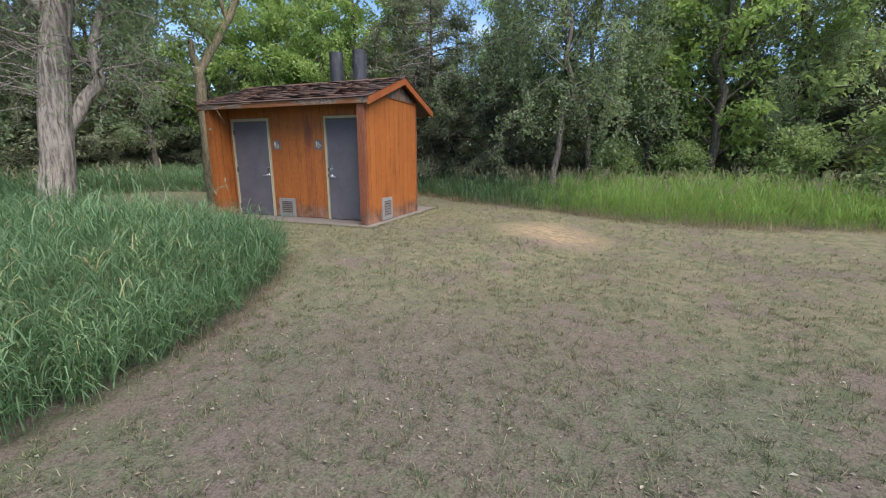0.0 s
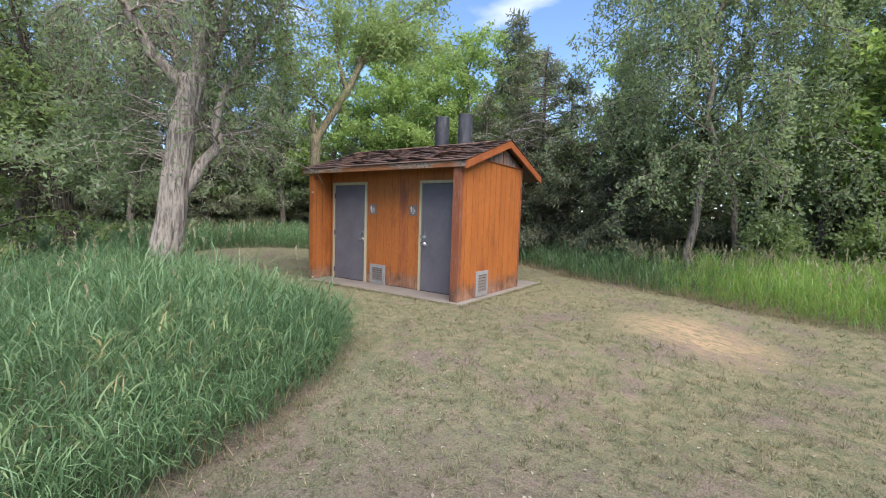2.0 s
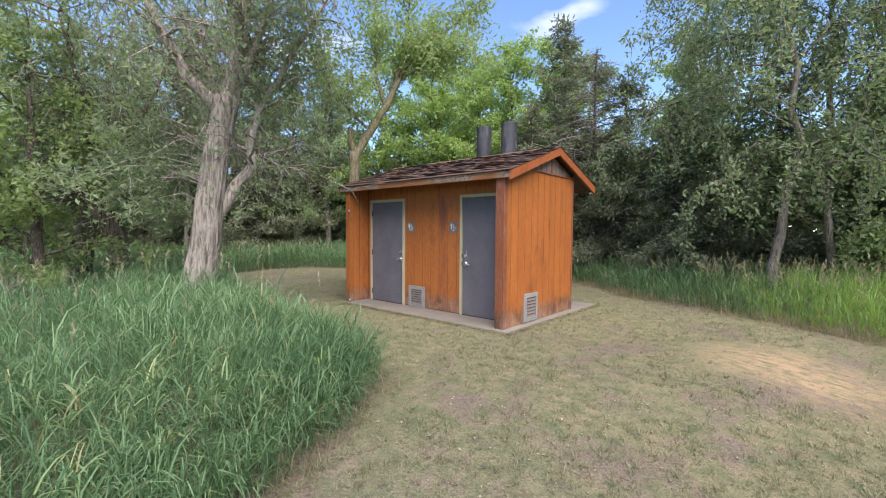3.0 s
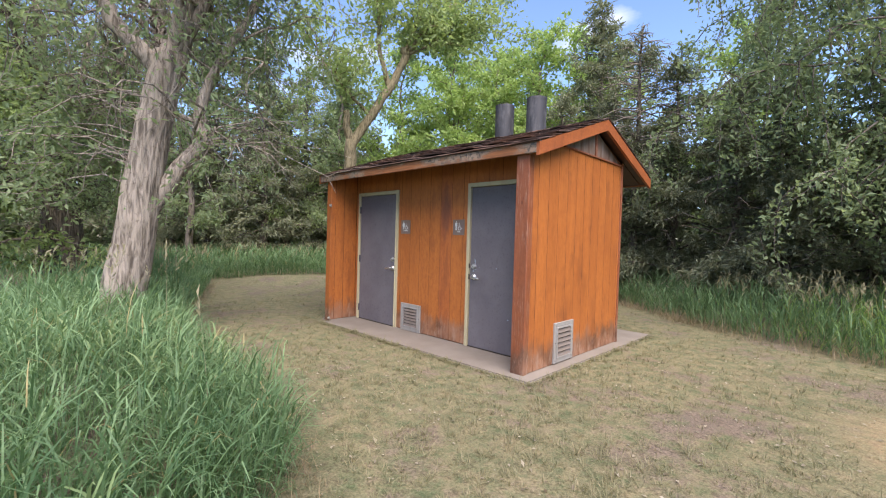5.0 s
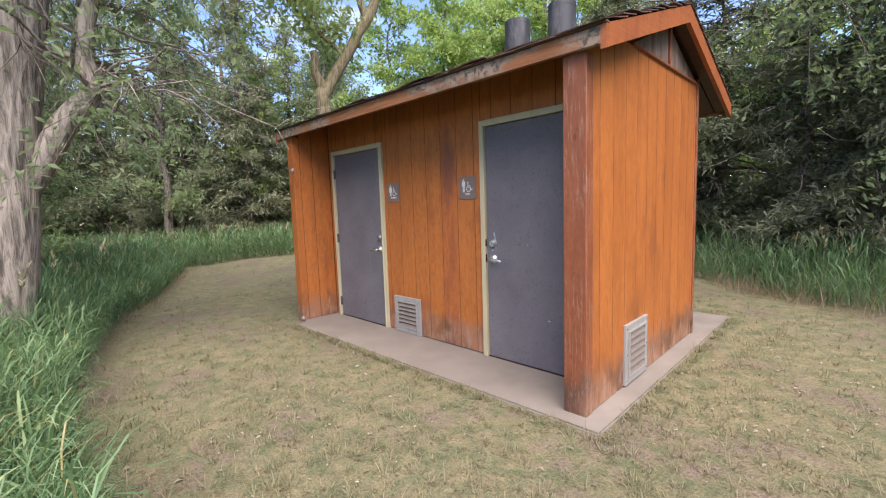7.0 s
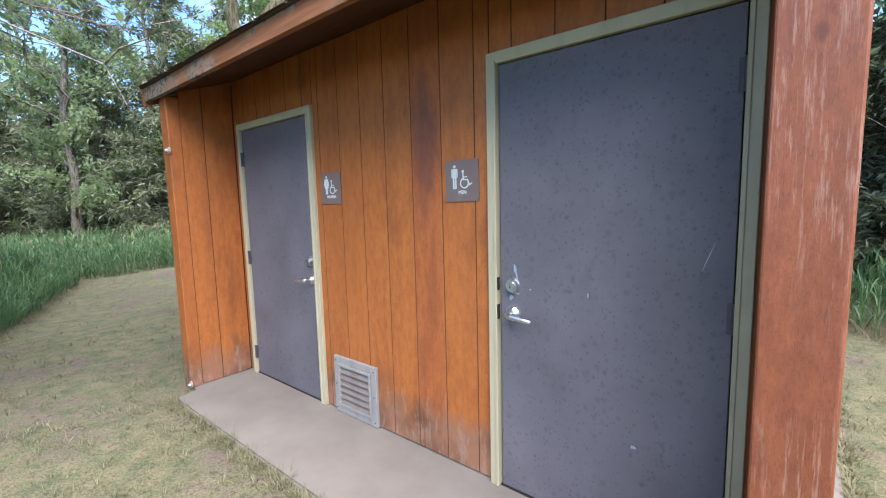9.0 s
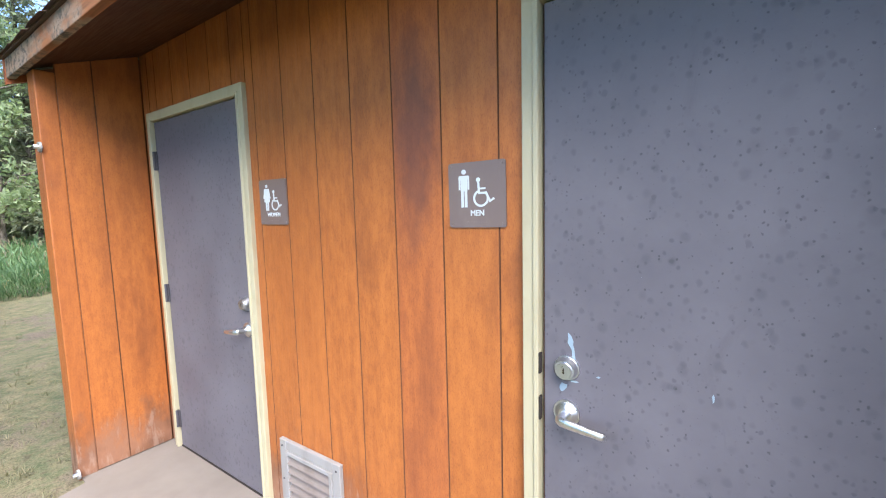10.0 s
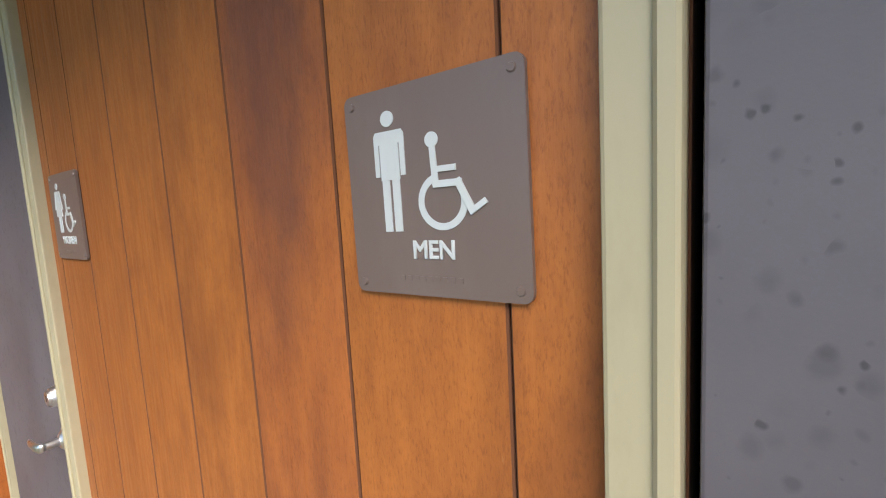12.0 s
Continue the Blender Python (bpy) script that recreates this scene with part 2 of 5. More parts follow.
def bark_mat(name, a, b, scale=1.0):
    k = Mat(name, 0.95, spec=0.2)
    co = k.coords((1, 1, 0.16))
    ridge = k.noise(co, 21 * scale, 6, 0.62, 0.6)
    tone = k.noise(k.coords((1, 1, 1), world=True), 1.7, 4)
    c = k.mix(k.ramp(ridge, 0.37, 0.55), a, b)
    crack = k.ramp(k.noise(k.coords((1, 1, 0.7)), 26 * scale, 5, 0.6, 1.2), 0.60, 0.70)
    c = k.mix(k.math("MULTIPLY", crack, 0.75), c, (a[0] * 0.7, a[1] * 0.68, a[2] * 0.65, 1))
    k.colour(k.mix(k.math("MULTIPLY", k.ramp(tone, 0.45, 0.7), 0.25), c, (a[0] * 0.8, a[1] * 0.85, a[2] * 0.75, 1)))
    k.bump(crack, -0.6, 0.02 / scale)
    k.bump(ridge, 1.0, 0.035 / scale)
    k.bump(k.noise(co, 70 * scale, 3), 0.5, 0.008)
    return k.m


def leaf_mat(name, a, b, glow=0.45, dry=0.0, straw=(0.33, 0.28, 0.14, 1), parched=0.0):
    """Leaves and blades: varied from piece to piece, with light coming through them."""
    k = Mat(name, 0.55, spec=0.3)
    isl = k.n.new("ShaderNodeNewGeometry").outputs["Random Per Island"]
    big = k.noise(k.coords((1, 1, 1), world=True), 0.55, 3)
    c = k.mix(isl, a, b)
    c = k.mix(k.math("MULTIPLY", k.ramp(big, 0.4, 0.65), 0.5), c, (a[0] * 0.75, a[1] * 0.8, a[2] * 0.8, 1))
    if dry:
        c = k.mix(k.math("LESS_THAN", k.math("FRACT", k.math("MULTIPLY", isl, 17.0)), dry), c, straw)
    if parched:
        py = k.n.new("ShaderNodeSeparateXYZ")
        k.l.new(k.n.new("ShaderNodeNewGeometry").outputs["Position"], py.inputs[0])
        far = k.ramp(k.math("ADD", py.outputs["Y"], k.math("MULTIPLY", k.math("SUBTRACT", big, 0.5), 6.0)), -5.2, -2.6)
        c = k.mix(k.math("MULTIPLY", far, parched), c, straw)
    k.colour(c)
    tr = k.node("ShaderNodeBsdfTranslucent", Color=k.mix(0.5, c, (b[0] * 1.3, b[1] * 1.4, b[2] * 0.8, 1)))
    mx = k.node("ShaderNodeMixShader", Fac=glow)
    k.l.new(k.p.outputs[0], mx.inputs[1])
    k.l.new(tr.outputs[0], mx.inputs[2])
    k.l.new(mx.outputs[0], k.n["Material Output"].inputs["Surface"])
    return k.m


def ground_mat():
    k = Mat("mown_lawn_soil", 0.95, spec=0.2)
    co = k.coords((1, 1, 1), world=True)
    fine, mid, big = k.noise(co, 70, 6, 0.7), k.noise(co, 6, 6, 0.65), k.noise(co, 0.9, 5, 0.6)
    soil = k.mix(k.ramp(fine, 0.3, 0.7), (0.085, 0.063, 0.054, 1), (0.225, 0.172, 0.150, 1))
    thatch = k.mix(k.ramp(fine, 0.3, 0.7), (0.076, 0.072, 0.048, 1), (0.222, 0.204, 0.146, 1))
    turf = k.mix(k.ramp(fine, 0.3, 0.7), (0.038, 0.056, 0.026, 1), (0.132, 0.160, 0.084, 1))
    clump = k.noise(co, 22, 5, 0.7)
    straw = k.mix(k.ramp(fine, 0.3, 0.7), (0.142, 0.119, 0.068, 1), (0.325, 0.278, 0.170, 1))
    gp = k.n.new("ShaderNodeSeparateXYZ")
    k.l.new(k.n.new("ShaderNodeNewGeometry").outputs["Position"], gp.inputs[0])
    dryness = k.ramp(k.math("ADD", gp.outputs["Y"], k.math("MULTIPLY", k.math("SUBTRACT", big, 0.5), 6.0)), -5.2, -2.6)
    thatch = k.mix(dryness, thatch, straw)
    c = k.mix(k.ramp(k.math("ADD", k.math("MULTIPLY", mid, 0.6), k.math("MULTIPLY", clump, 0.4)), 0.37, 0.60), turf, thatch)
    bare = k.ramp(k.math("ADD", k.math("MULTIPLY", big, 0.65), k.math("ADD", k.math("MULTIPLY", mid, 0.35), k.math("MULTIPLY", dryness, -0.035))), 0.475, 0.56)
    tx, ty = k.math("SUBTRACT", gp.outputs["X"], 3.0), k.math("ADD", gp.outputs["Y"], 5.1)
    trod = k.math("SQRT", k.math("ADD", k.math("MULTIPLY", tx, tx), k.math("MULTIPLY", ty, ty)))
    trod = k.ramp(k.math("ADD", trod, k.math("MULTIPLY", k.math("SUBTRACT", mid, 0.5), 9.0)), 1.3, 0.8)
    bare = k.math("MAXIMUM", k.math("MULTIPLY", bare, 0.75), k.math("MULTIPLY", trod, 0.6))
    c = k.mix(bare, c, soil)
    c = k.mix(k.math("MULTIPLY", k.ramp(clump, 0.52, 0.66), 0.62), c, (0.034, 0.034, 0.021, 1))
    sep = k.n.new("ShaderNodeSeparateXYZ")
    k.l.new(k.n.new("ShaderNodeNewGeometry").outputs["Position"], sep.inputs[0])
    dx, dy = k.math("SUBTRACT", sep.outputs["X"], 3.4), k.math("SUBTRACT", sep.outputs["Y"], 0.3)
    u = k.math("ADD", k.math("MULTIPLY", dx, 0.8), k.math("MULTIPLY", dy, 0.35))
    v = k.math("SUBTRACT", k.math("MULTIPLY", dy, 0.75), k.math("MULTIPLY", dx, 0.35))
    d = k.math("SQRT", k.math("ADD", k.math("MULTIPLY", u, u), k.math("MULTIPLY", v, v)))
    sand = k.ramp(k.math("ADD", d, k.math("MULTIPLY", k.math("ADD", mid, big), 1.1)), 2.15, 1.35)
    sand = k.math("MULTIPLY", sand, k.ramp(k.noise(k.coords((1, 1.8, 1), world=True), 7, 5, 0.7), 0.36, 0.58))
    c = k.mix(k.math("MULTIPLY", sand, 0.85), c, k.mix(fine, (0.30, 0.20, 0.115, 1), (0.47, 0.33, 0.205, 1)))
    k.colour(c)
    k.bump(fine, 0.7, 0.02)
    k.bump(clump, 0.7, 0.03)
    k.bump(mid, 0.5, 0.04)
    return k.m


MAT_FASCIA, MAT_PANEL, MAT_SHINGLE, MAT_DOOR, MAT_CONCRETE = fascia_mat(), grey_panel_mat(), shingle_mat(), door_mat(), concrete_mat()
MAT_FRAME = paint_mat("cream_frame_paint", (0.3744, 0.3384, 0.2232, 1), (0.2448, 0.216, 0.1368, 1))
MAT_GALV = paint_mat("galvanised_sheet", (0.245, 0.24, 0.23, 1), (0.14, 0.115, 0.095, 1), 0.45)
MAT_DARK = paint_mat("dark_gap", (0.02, 0.015, 0.012, 1), (0.03, 0.02, 0.015, 1), 0.9)
# Dark brown that stands in for the shade inside the siding grooves.
MAT_GROOVE_SHADE = paint_mat("groove_shade_brown", (0.115, 0.043, 0.019, 1), (0.065, 0.024, 0.012, 1), 0.95)
MAT_LOUVRE = paint_mat("louvre_slat", (0.16, 0.135, 0.12, 1), (0.075, 0.05, 0.036, 1), 0.5)
MAT_SIGN = paint_mat("brown_sign_plastic", (0.145, 0.106, 0.094, 1), (0.185, 0.143, 0.130, 1), 0.38)
MAT_WHITE = paint_mat("white_pictogram", (0.50, 0.54, 0.54, 1), (0.42, 0.45, 0.45, 1), 0.5)
MAT_STEEL = metal_mat("brushed_steel", (0.62, 0.62, 0.64, 1), 0.35, 0.15)
MAT_HINGE = paint_mat("painted_hinge", (0.060, 0.055, 0.062, 1), (0.035, 0.03, 0.03, 1), 0.6)
MAT_PIPE = paint_mat("vent_pipe_paint", (0.034, 0.036, 0.044, 1), (0.20, 0.20, 0.205, 1), 0.55)
MAT_BARK = bark_mat("cottonwood_bark", (0.125, 0.105, 0.088, 1), (0.355, 0.308, 0.262, 1))
MAT_BARK_DARK = bark_mat("dark_bark", (0.05, 0.042, 0.034, 1), (0.17, 0.145, 0.115, 1), 1.6)
MAT_BARK_BROWN = bark_mat("brown_bark", (0.060, 0.048, 0.039, 1), (0.19, 0.155, 0.125, 1), 1.2)
MAT_BARK_OLIVE = bark_mat("olive_bark", (0.11, 0.093, 0.056, 1), (0.25, 0.213, 0.135, 1), 1.6)
MAT_DEADWOOD = bark_mat("dead_twig", (0.13, 0.11, 0.095, 1), (0.26, 0.23, 0.205, 1), 3)
MAT_BARK_GREY = bark_mat("grey_bark", (0.068, 0.057, 0.047, 1), (0.195, 0.170, 0.145, 1), 1.4)
MAT_LEAF_BRIGHT = leaf_mat("bright_leaf", (0.19, 0.285, 0.080, 1), (0.35, 0.455, 0.170, 1), 0.5)
MAT_LEAF_MID = leaf_mat("mid_leaf", (0.18, 0.25, 0.100, 1), (0.34, 0.420, 0.190, 1), 0.5)
MAT_LEAF_WILLOW = leaf_mat("grey_green_leaf", (0.150, 0.205, 0.108, 1), (0.285, 0.350, 0.205, 1), 0.5)
MAT_NEEDLE = leaf_mat("cedar_spray", (0.110, 0.130, 0.084, 1), (0.245, 0.262, 0.170, 1), 0.3)
MAT_FAR = leaf_mat("far_bough", (0.055, 0.085, 0.037, 1), (0.12, 0.17, 0.073, 1), 0.3)
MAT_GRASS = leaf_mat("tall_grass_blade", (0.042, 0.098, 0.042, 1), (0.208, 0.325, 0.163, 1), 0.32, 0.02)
# Lighter, yellower copy of the tall grass: sunlight put into the blade colour.
MAT_GRASS_SUN = leaf_mat("sunlit_grass_blade", (0.135, 0.250, 0.055, 1), (0.275, 0.410, 0.125, 1), 0.45, 0.12)
MAT_TUFT = leaf_mat("pale_tuft_blade", (0.125, 0.20, 0.085, 1), (0.265, 0.345, 0.17, 1), 0.35, 0.04)
MAT_STRAW = leaf_mat("dry_straw_blade", (0.15, 0.108, 0.068, 1), (0.36, 0.285, 0.180, 1), 0.25)
MAT_SEED = leaf_mat("grass_seed_head", (0.225, 0.2025, 0.12, 1), (0.3375, 0.315, 0.21, 1), 0.3)
MAT_LAWN = leaf_mat("lawn_blade", (0.056, 0.080, 0.038, 1), (0.165, 0.190, 0.098, 1), 0.3, 0.16, (0.265, 0.228, 0.142, 1), 0.55)
MAT_GROUND = ground_mat()
MAT_LITTER = leaf_mat("dry_leaf", (0.09, 0.068, 0.045, 1), (0.40, 0.365, 0.285, 1), 0.2)
MAT_CHIP = paint_mat("bare_chipped_paint", (0.22, 0.29, 0.34, 1), (0.16, 0.19, 0.22, 1), 0.6)


# ---- building helpers ----
def mesh_ob(name, verts, faces, material, parent=None, label="", smooth=False):
    me = bpy.data.meshes.new(name)
    me.from_pydata([tuple(v) for v in verts] if not isinstance(verts, np.ndarray) else verts.tolist(), [], faces if not isinstance(faces, np.ndarray) else faces.tolist())
    me.materials.append(material)
    if smooth:
        me.polygons.foreach_set("use_smooth", [True] * len(me.polygons))
    ob = new(name, me)
    if parent:
        ob.parent = parent
    if label:
        ob["label"] = label
    return ob


def part(name, bm, material, parent=None, label="", smooth=False):
    me = bpy.data.meshes.new(name)
    bmesh.ops.recalc_face_normals(bm, faces=bm.faces[:])
    bm.to_mesh(me)
    bm.free()
    me.materials.append(material)
    if smooth:
        me.polygons.foreach_set("use_smooth", [True] * len(me.polygons))
    ob = new(name, me)
    if parent:
        ob.parent = parent
    if label:
        ob["label"] = label
    return ob


def thing(name, label, category, group="", kind="", at=(0, 0, 0)):
    ob = new(name)
    ob.location = at
    return tagged(ob, label, category, group, kind)


def box(bm, x0, y0, z0, x1, y1, z1, bevel=0.0, segments=1):
    made = bmesh.ops.create_cube(bm, size=1.0)["verts"]
    bmesh.ops.transform(bm, verts=made, matrix=Matrix.Translation(((x0 + x1) / 2, (y0 + y1) / 2, (z0 + z1) / 2)) @ Matrix.Diagonal((x1 - x0, y1 - y0, z1 - z0, 1)))
    if bevel:
        edges = list({e for v in made for e in v.link_edges})
        bmesh.ops.bevel(bm, geom=edges, offset=bevel, segments=segments, affect="EDGES", profile=0.5)
    return bm


def rod(bm, a, b, r0, r1=None, n=16, caps=True):
    a, b = Vector(a), Vector(b)
    d = b - a
    m = Matrix.Translation((a + b) / 2) @ d.to_track_quat("Z", "Y").to_matrix().to_4x4()
    return bmesh.ops.create_cone(bm, cap_ends=caps, segments=n, radius1=r0, radius2=r0 if r1 is None else r1, depth=d.length, matrix=m)["verts"]


def prism(bm, outline, y0, y1):
    """A plate with an outline in x and z, from y0 to y1."""
    front = [bm.verts.new((x, y0, z)) for x, z in outline]
    back = [bm.verts.new((x, y1, z)) for x, z in outline]
    bm.faces.new(front)
    bm.faces.new(back[::-1])
    for i in range(len(outline)):
        j = (i + 1) % len(outline)
        bm.faces.new((front[i], front[j], back[j], back[i]))
    return bm


def smooth01(a, b, v):
    s = np.clip((v - a) / (b - a), 0, 1)
    return s * s * (3 - 2 * s)


def ground_z(x, y):
    """Height of the ground: level round the pad, a little lower out on the lawn."""
    x, y = np.asarray(x, float), np.asarray(y, float)
    d = np.hypot(x + 1.9, y - 0.7)
    front = smooth01(4.0, 0.0, y)
    low = -0.014 - 0.19 * smooth01(4.6, 6.4, d) * front
    bumps = 0.012 * np.sin(x * 2.1 + 0.7 * y) * np.sin(y * 1.7 - 0.4 * x) * smooth01(2.8, 4.2, d)
    far = smooth01(12, 60, d) * 0.6 * np.sin(x * 0.07 + 1.0) * np.cos(y * 0.06)
    return low + bumps + far


# ---- ground ----
def build_ground():
    def axis(lo, hi, core_lo, core_hi, step):
        core = list(np.arange(core_lo, core_hi, step))
        out, s, v = [], step, core_hi
        while v < hi:
            out.append(v)
            s *= 1.25
            v += s
        back, s, v = [], step, core_lo
        while v > lo:
            s *= 1.25
            v -= s
            back.append(v)
        return np.array(back[::-1] + core + out)

    xs, ys = axis(-900, 900, -10, 10, 0.2), axis(-900, 900, -10, 10, 0.2)
    gx, gy = np.meshgrid(xs, ys)
    v = np.stack([gx.ravel(), gy.ravel(), ground_z(gx, gy).ravel()], 1)
    n, m = len(xs), len(ys)
    i, j = np.meshgrid(np.arange(n - 1), np.arange(m - 1))
    a = (j * n + i).ravel()
    f = np.stack([a, a + 1, a + 1 + n, a + n], 1)
    ob = mesh_ob("ground", v, f, MAT_GROUND, smooth=True)
    tagged(ob, "mown dry lawn with bare sandy soil patches", "ground", kind="structure")


build_ground()

# ---- toilet building ----
X_L, X_R, Y_F, Y_B = -3.84, 0.0, -0.485, 1.82
ROOF_L, ROOF_R, EAVE_F, EAVE_B, RIDGE = -4.01, 0.14, -0.54, 2.52, 0.99
SLOPE = 0.355
top_z = lambda y: 2.34 + SLOPE * (1.53 - abs(y - RIDGE))
under_z = lambda y: top_z(y) - 0.10

hut = thing("toilet_building", "small orange cedar-sided public toilet building with shingled gable roof", "building")

pad_bm = bmesh.new()
pad = [(-3.62, -0.64), (0.15, -0.62), (0.17, 2.74), (-3.95, 2.74), (-3.95, -0.47), (-3.64, -0.47)]
low = [pad_bm.verts.new((x, y, -0.14)) for x, y in pad]
up = [pad_bm.verts.new((x, y, 0.0)) for x, y in pad]
pad_bm.faces.new(up)
pad_bm.faces.new(low[::-1])
for i in range(len(pad)):
    j = (i + 1) % len(pad)
    pad_bm.faces.new((low[i], low[j], up[j], up[i]))
bmesh.ops.bevel(pad_bm, geom=[e for e in pad_bm.edges if all(v.co.z > -0.01 for v in e.verts)], offset=0.012, segments=2, affect="EDGES")
tagged(part("concrete_pad", pad_bm, MAT_CONCRETE), "pale beige concrete pad under the toilet building", "concrete pad", kind="structure")

# wall cores, behind the siding, in the same dark groove-shade brown
for x0, x1, z0 in ((X_L + 0.15, -3.585, 0), (-0.235, X_R - 0.15, 0), (-3.585, -2.65, 2.03), (-1.16, -0.235, 2.03)):
    part("wall_panel", box(bmesh.new(), x0, 0.018, z0, x1, 0.10, 2.43), MAT_GROOVE_SHADE, hut)
front_wall = part("front_wall", box(bmesh.new(), -2.65, 0.018, 0, -1.16, 0.10, 2.43), MAT_GROOVE_SHADE, hut)


def gable_core(x0, x1):
    bm = bmesh.new()
    prof = [(Y_F + 0.02, 0.0), (Y_B, 0.0), (Y_B, under_z(Y_B) - 0.012), (RIDGE, under_z(RIDGE) - 0.012), (Y_F + 0.02, under_z(Y_F) - 0.012)]
    a = [bm.verts.new((x0, y, z)) for y, z in prof]
    b = [bm.verts.new((x1, y, z)) for y, z in prof]
    bm.faces.new(a), bm.faces.new(b[::-1])
    for i in range(5):
        j = (i + 1) % 5
        bm.faces.new((a[i], a[j], b[j], b[i]))
    return bm


end_wall_r = part("end_wall", gable_core(X_R - 0.137, X_R - 0.018), MAT_GROOVE_SHADE, hut)
end_wall_l = part("end_wall", gable_core(X_L + 0.018, X_L + 0.103), MAT_GROOVE_SHADE, hut)
back_wall = part("back_wall", box(bmesh.new(), X_L + 0.104, Y_B - 0.1, 0, X_R - 0.138, Y_B - 0.004, 2.48), MAT_SIDING, hut)

PLANKS = {}


def plank_mesh(w, z0, za, zb, t=0.016, gap=0.0045):
    """One siding board, its groove edges chamfered and coloured dark as shade; the top may slope from za to zb."""
    key = (round(w, 3), round(z0, 3), round(za, 3), round(zb, 3), gap)
    if key not in PLANKS:
        h, c = w / 2 - gap, 0.002
        prof = [(-h, 0), (-h, -t + c), (-h + c, -t), (h - c, -t), (h, -t + c), (h, 0)]
        zt = lambda x: za + (zb - za) * (x + w / 2) / w
        v = [(x, y, z0) for x, y in prof] + [(x, y, zt(x)) for x, y in prof]
        f = [(i, i + 1, i + 7, i + 6) for i in range(5)] + [(5, 4, 3, 2, 1, 0), (6, 7, 8, 9, 10, 11), (5, 0, 6, 11)]
        me = bpy.data.meshes.new("siding_board")
        me.from_pydata(v, [], f)
        me.materials.append(MAT_SIDING)
        me.materials.append(MAT_GROOVE_SHADE)
        # Side and chamfer faces carry the groove's shade in their colour.
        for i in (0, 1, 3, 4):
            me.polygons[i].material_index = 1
        PLANKS[key] = me
    return PLANKS[key]


def planks(parent, edges, z0, ztop, place, gap=0.0011):
    """Boards between the given edges along a wall; place(u) is the board's pose."""
    for a, b in zip(edges, edges[1:]):
        ob = new("siding_board", plank_mesh(b - a, z0, ztop(a), ztop(b), 0.016, gap))
        ob.parent = parent
        ob.matrix_basis = place((a + b) / 2)


flat = lambda z: (lambda u: z)
on_front = lambda u: pose(u, 0.018, 0)
step = 0.2075
groove = [-1.296 - step * k for k in range(7)]
planks(front_wall, [-2.603] + [g for g in groove[::-1] if g > -2.59] + [-1.209], 0.012, flat(2.432), on_front)
stained = min((c for c in front_wall.children if c.name.startswith("siding_board")), key=lambda c: abs(c.matrix_basis.translation.x + 1.607))
stained.data = stained.data.copy()
stained.data.materials[0] = MAT_SIDING_RED
planks(front_wall, [-0.19, -0.155], 0.012, flat(2.432), on_front)
planks(front_wall, [-3.718, -3.633], 0.012, flat(2.432), on_front)
planks(front_wall, [-1.209, -1.092, -0.888, -0.684, -0.481, -0.277, -0.19], 2.083, flat(2.432), on_front)
planks(front_wall, [-3.63, -3.535, -3.331, -3.127, -2.923, -2.72, -2.603], 2.083, flat(2.432), on_front)
end_edges = [-0.485] + [-0.296 + 0.2038 * k for k in range(11)] + [1.82]
end_top = lambda y: min(2.43, under_z(y) - 0.01)
planks(end_wall_r, end_edges, 0.006, end_top, lambda u: pose(-0.018, u, 0, 0, 0, 90), 0.0016)
planks(end_wall_l, [-v for v in end_edges[::-1]], 0.006, lambda u: end_top(-u), lambda u: pose(X_L + 0.018, -u, 0, 0, 0, -90))
planks(end_wall_l, [-0.402, -0.24, -0.002], 0.006, lambda u: under_z(u) + 0.0012, lambda u: pose(X_L + 0.104, u, 0, 0, 0, 90))
planks(end_wall_r, [0.002, 0.24, 0.402], 0.006, lambda u: under_z(-u) + 0.0012, lambda u: pose(X_R - 0.138, -u, 0, 0, 0, -90))


def post(x0, x1, mat, label):
    bm = box(bmesh.new(), x0, Y_F - 0.004, -0.03, x1, Y_F + 0.085, under_z(Y_F) - 0.012, 0.006, 2)
    return part("corner_post", bm, mat, hut, label)


post(X_L - 0.004, X_L + 0.118, MAT_SIDING, "orange stained corner post")
post(X_R - 0.152, X_R + 0.004, MAT_POST, "rough sawn reddish corner post")
for x in (X_L, X_R):
    s = 1 if x == X_R else -1
    part("corner_trim", box(bmesh.new(), x - 0.02 if s > 0 else x - 0.012, Y_B - 0.03, 0.0, x + 0.012 if s > 0 else x + 0.02, Y_B + 0.012, under_z(Y_B) - 0.012, 0.003), MAT_POST, hut)


def gable_panel(x, s):
    bm = bmesh.new()
    prof = [(0.20, 2.436), (1.78, 2.436), (RIDGE, under_z(RIDGE) - 0.014)]
    a = [bm.verts.new((x - s * 0.017, y, z)) for y, z in prof]
    b = [bm.verts.new((x - s * 0.008, y, z)) for y, z in prof]
    bm.faces.new(a), bm.faces.new(b[::-1])
    for i in range(3):
        j = (i + 1) % 3
        bm.faces.new((a[i], a[j], b[j], b[i]))
    p = part("gable_panel", bm, MAT_PANEL, hut, "grey weathered gable panel")
    part("batten", box(bmesh.new(), x - 0.012, RIDGE - 0.02, 2.45, x + 0.012, RIDGE + 0.02, under_z(RIDGE) - 0.03, 0.003), MAT_POST, p)
    part("trim_strip", box(bmesh.new(), x - 0.02, 0.20, 2.425, x + 0.02, 1.78, 2.447, 0.003), MAT_POST, p)


gable_panel(X_R, 1)
gable_panel(X_L, -1)

# ---- roof ----
roof = part("roof", bmesh.new(), MAT_SOFFIT, hut)


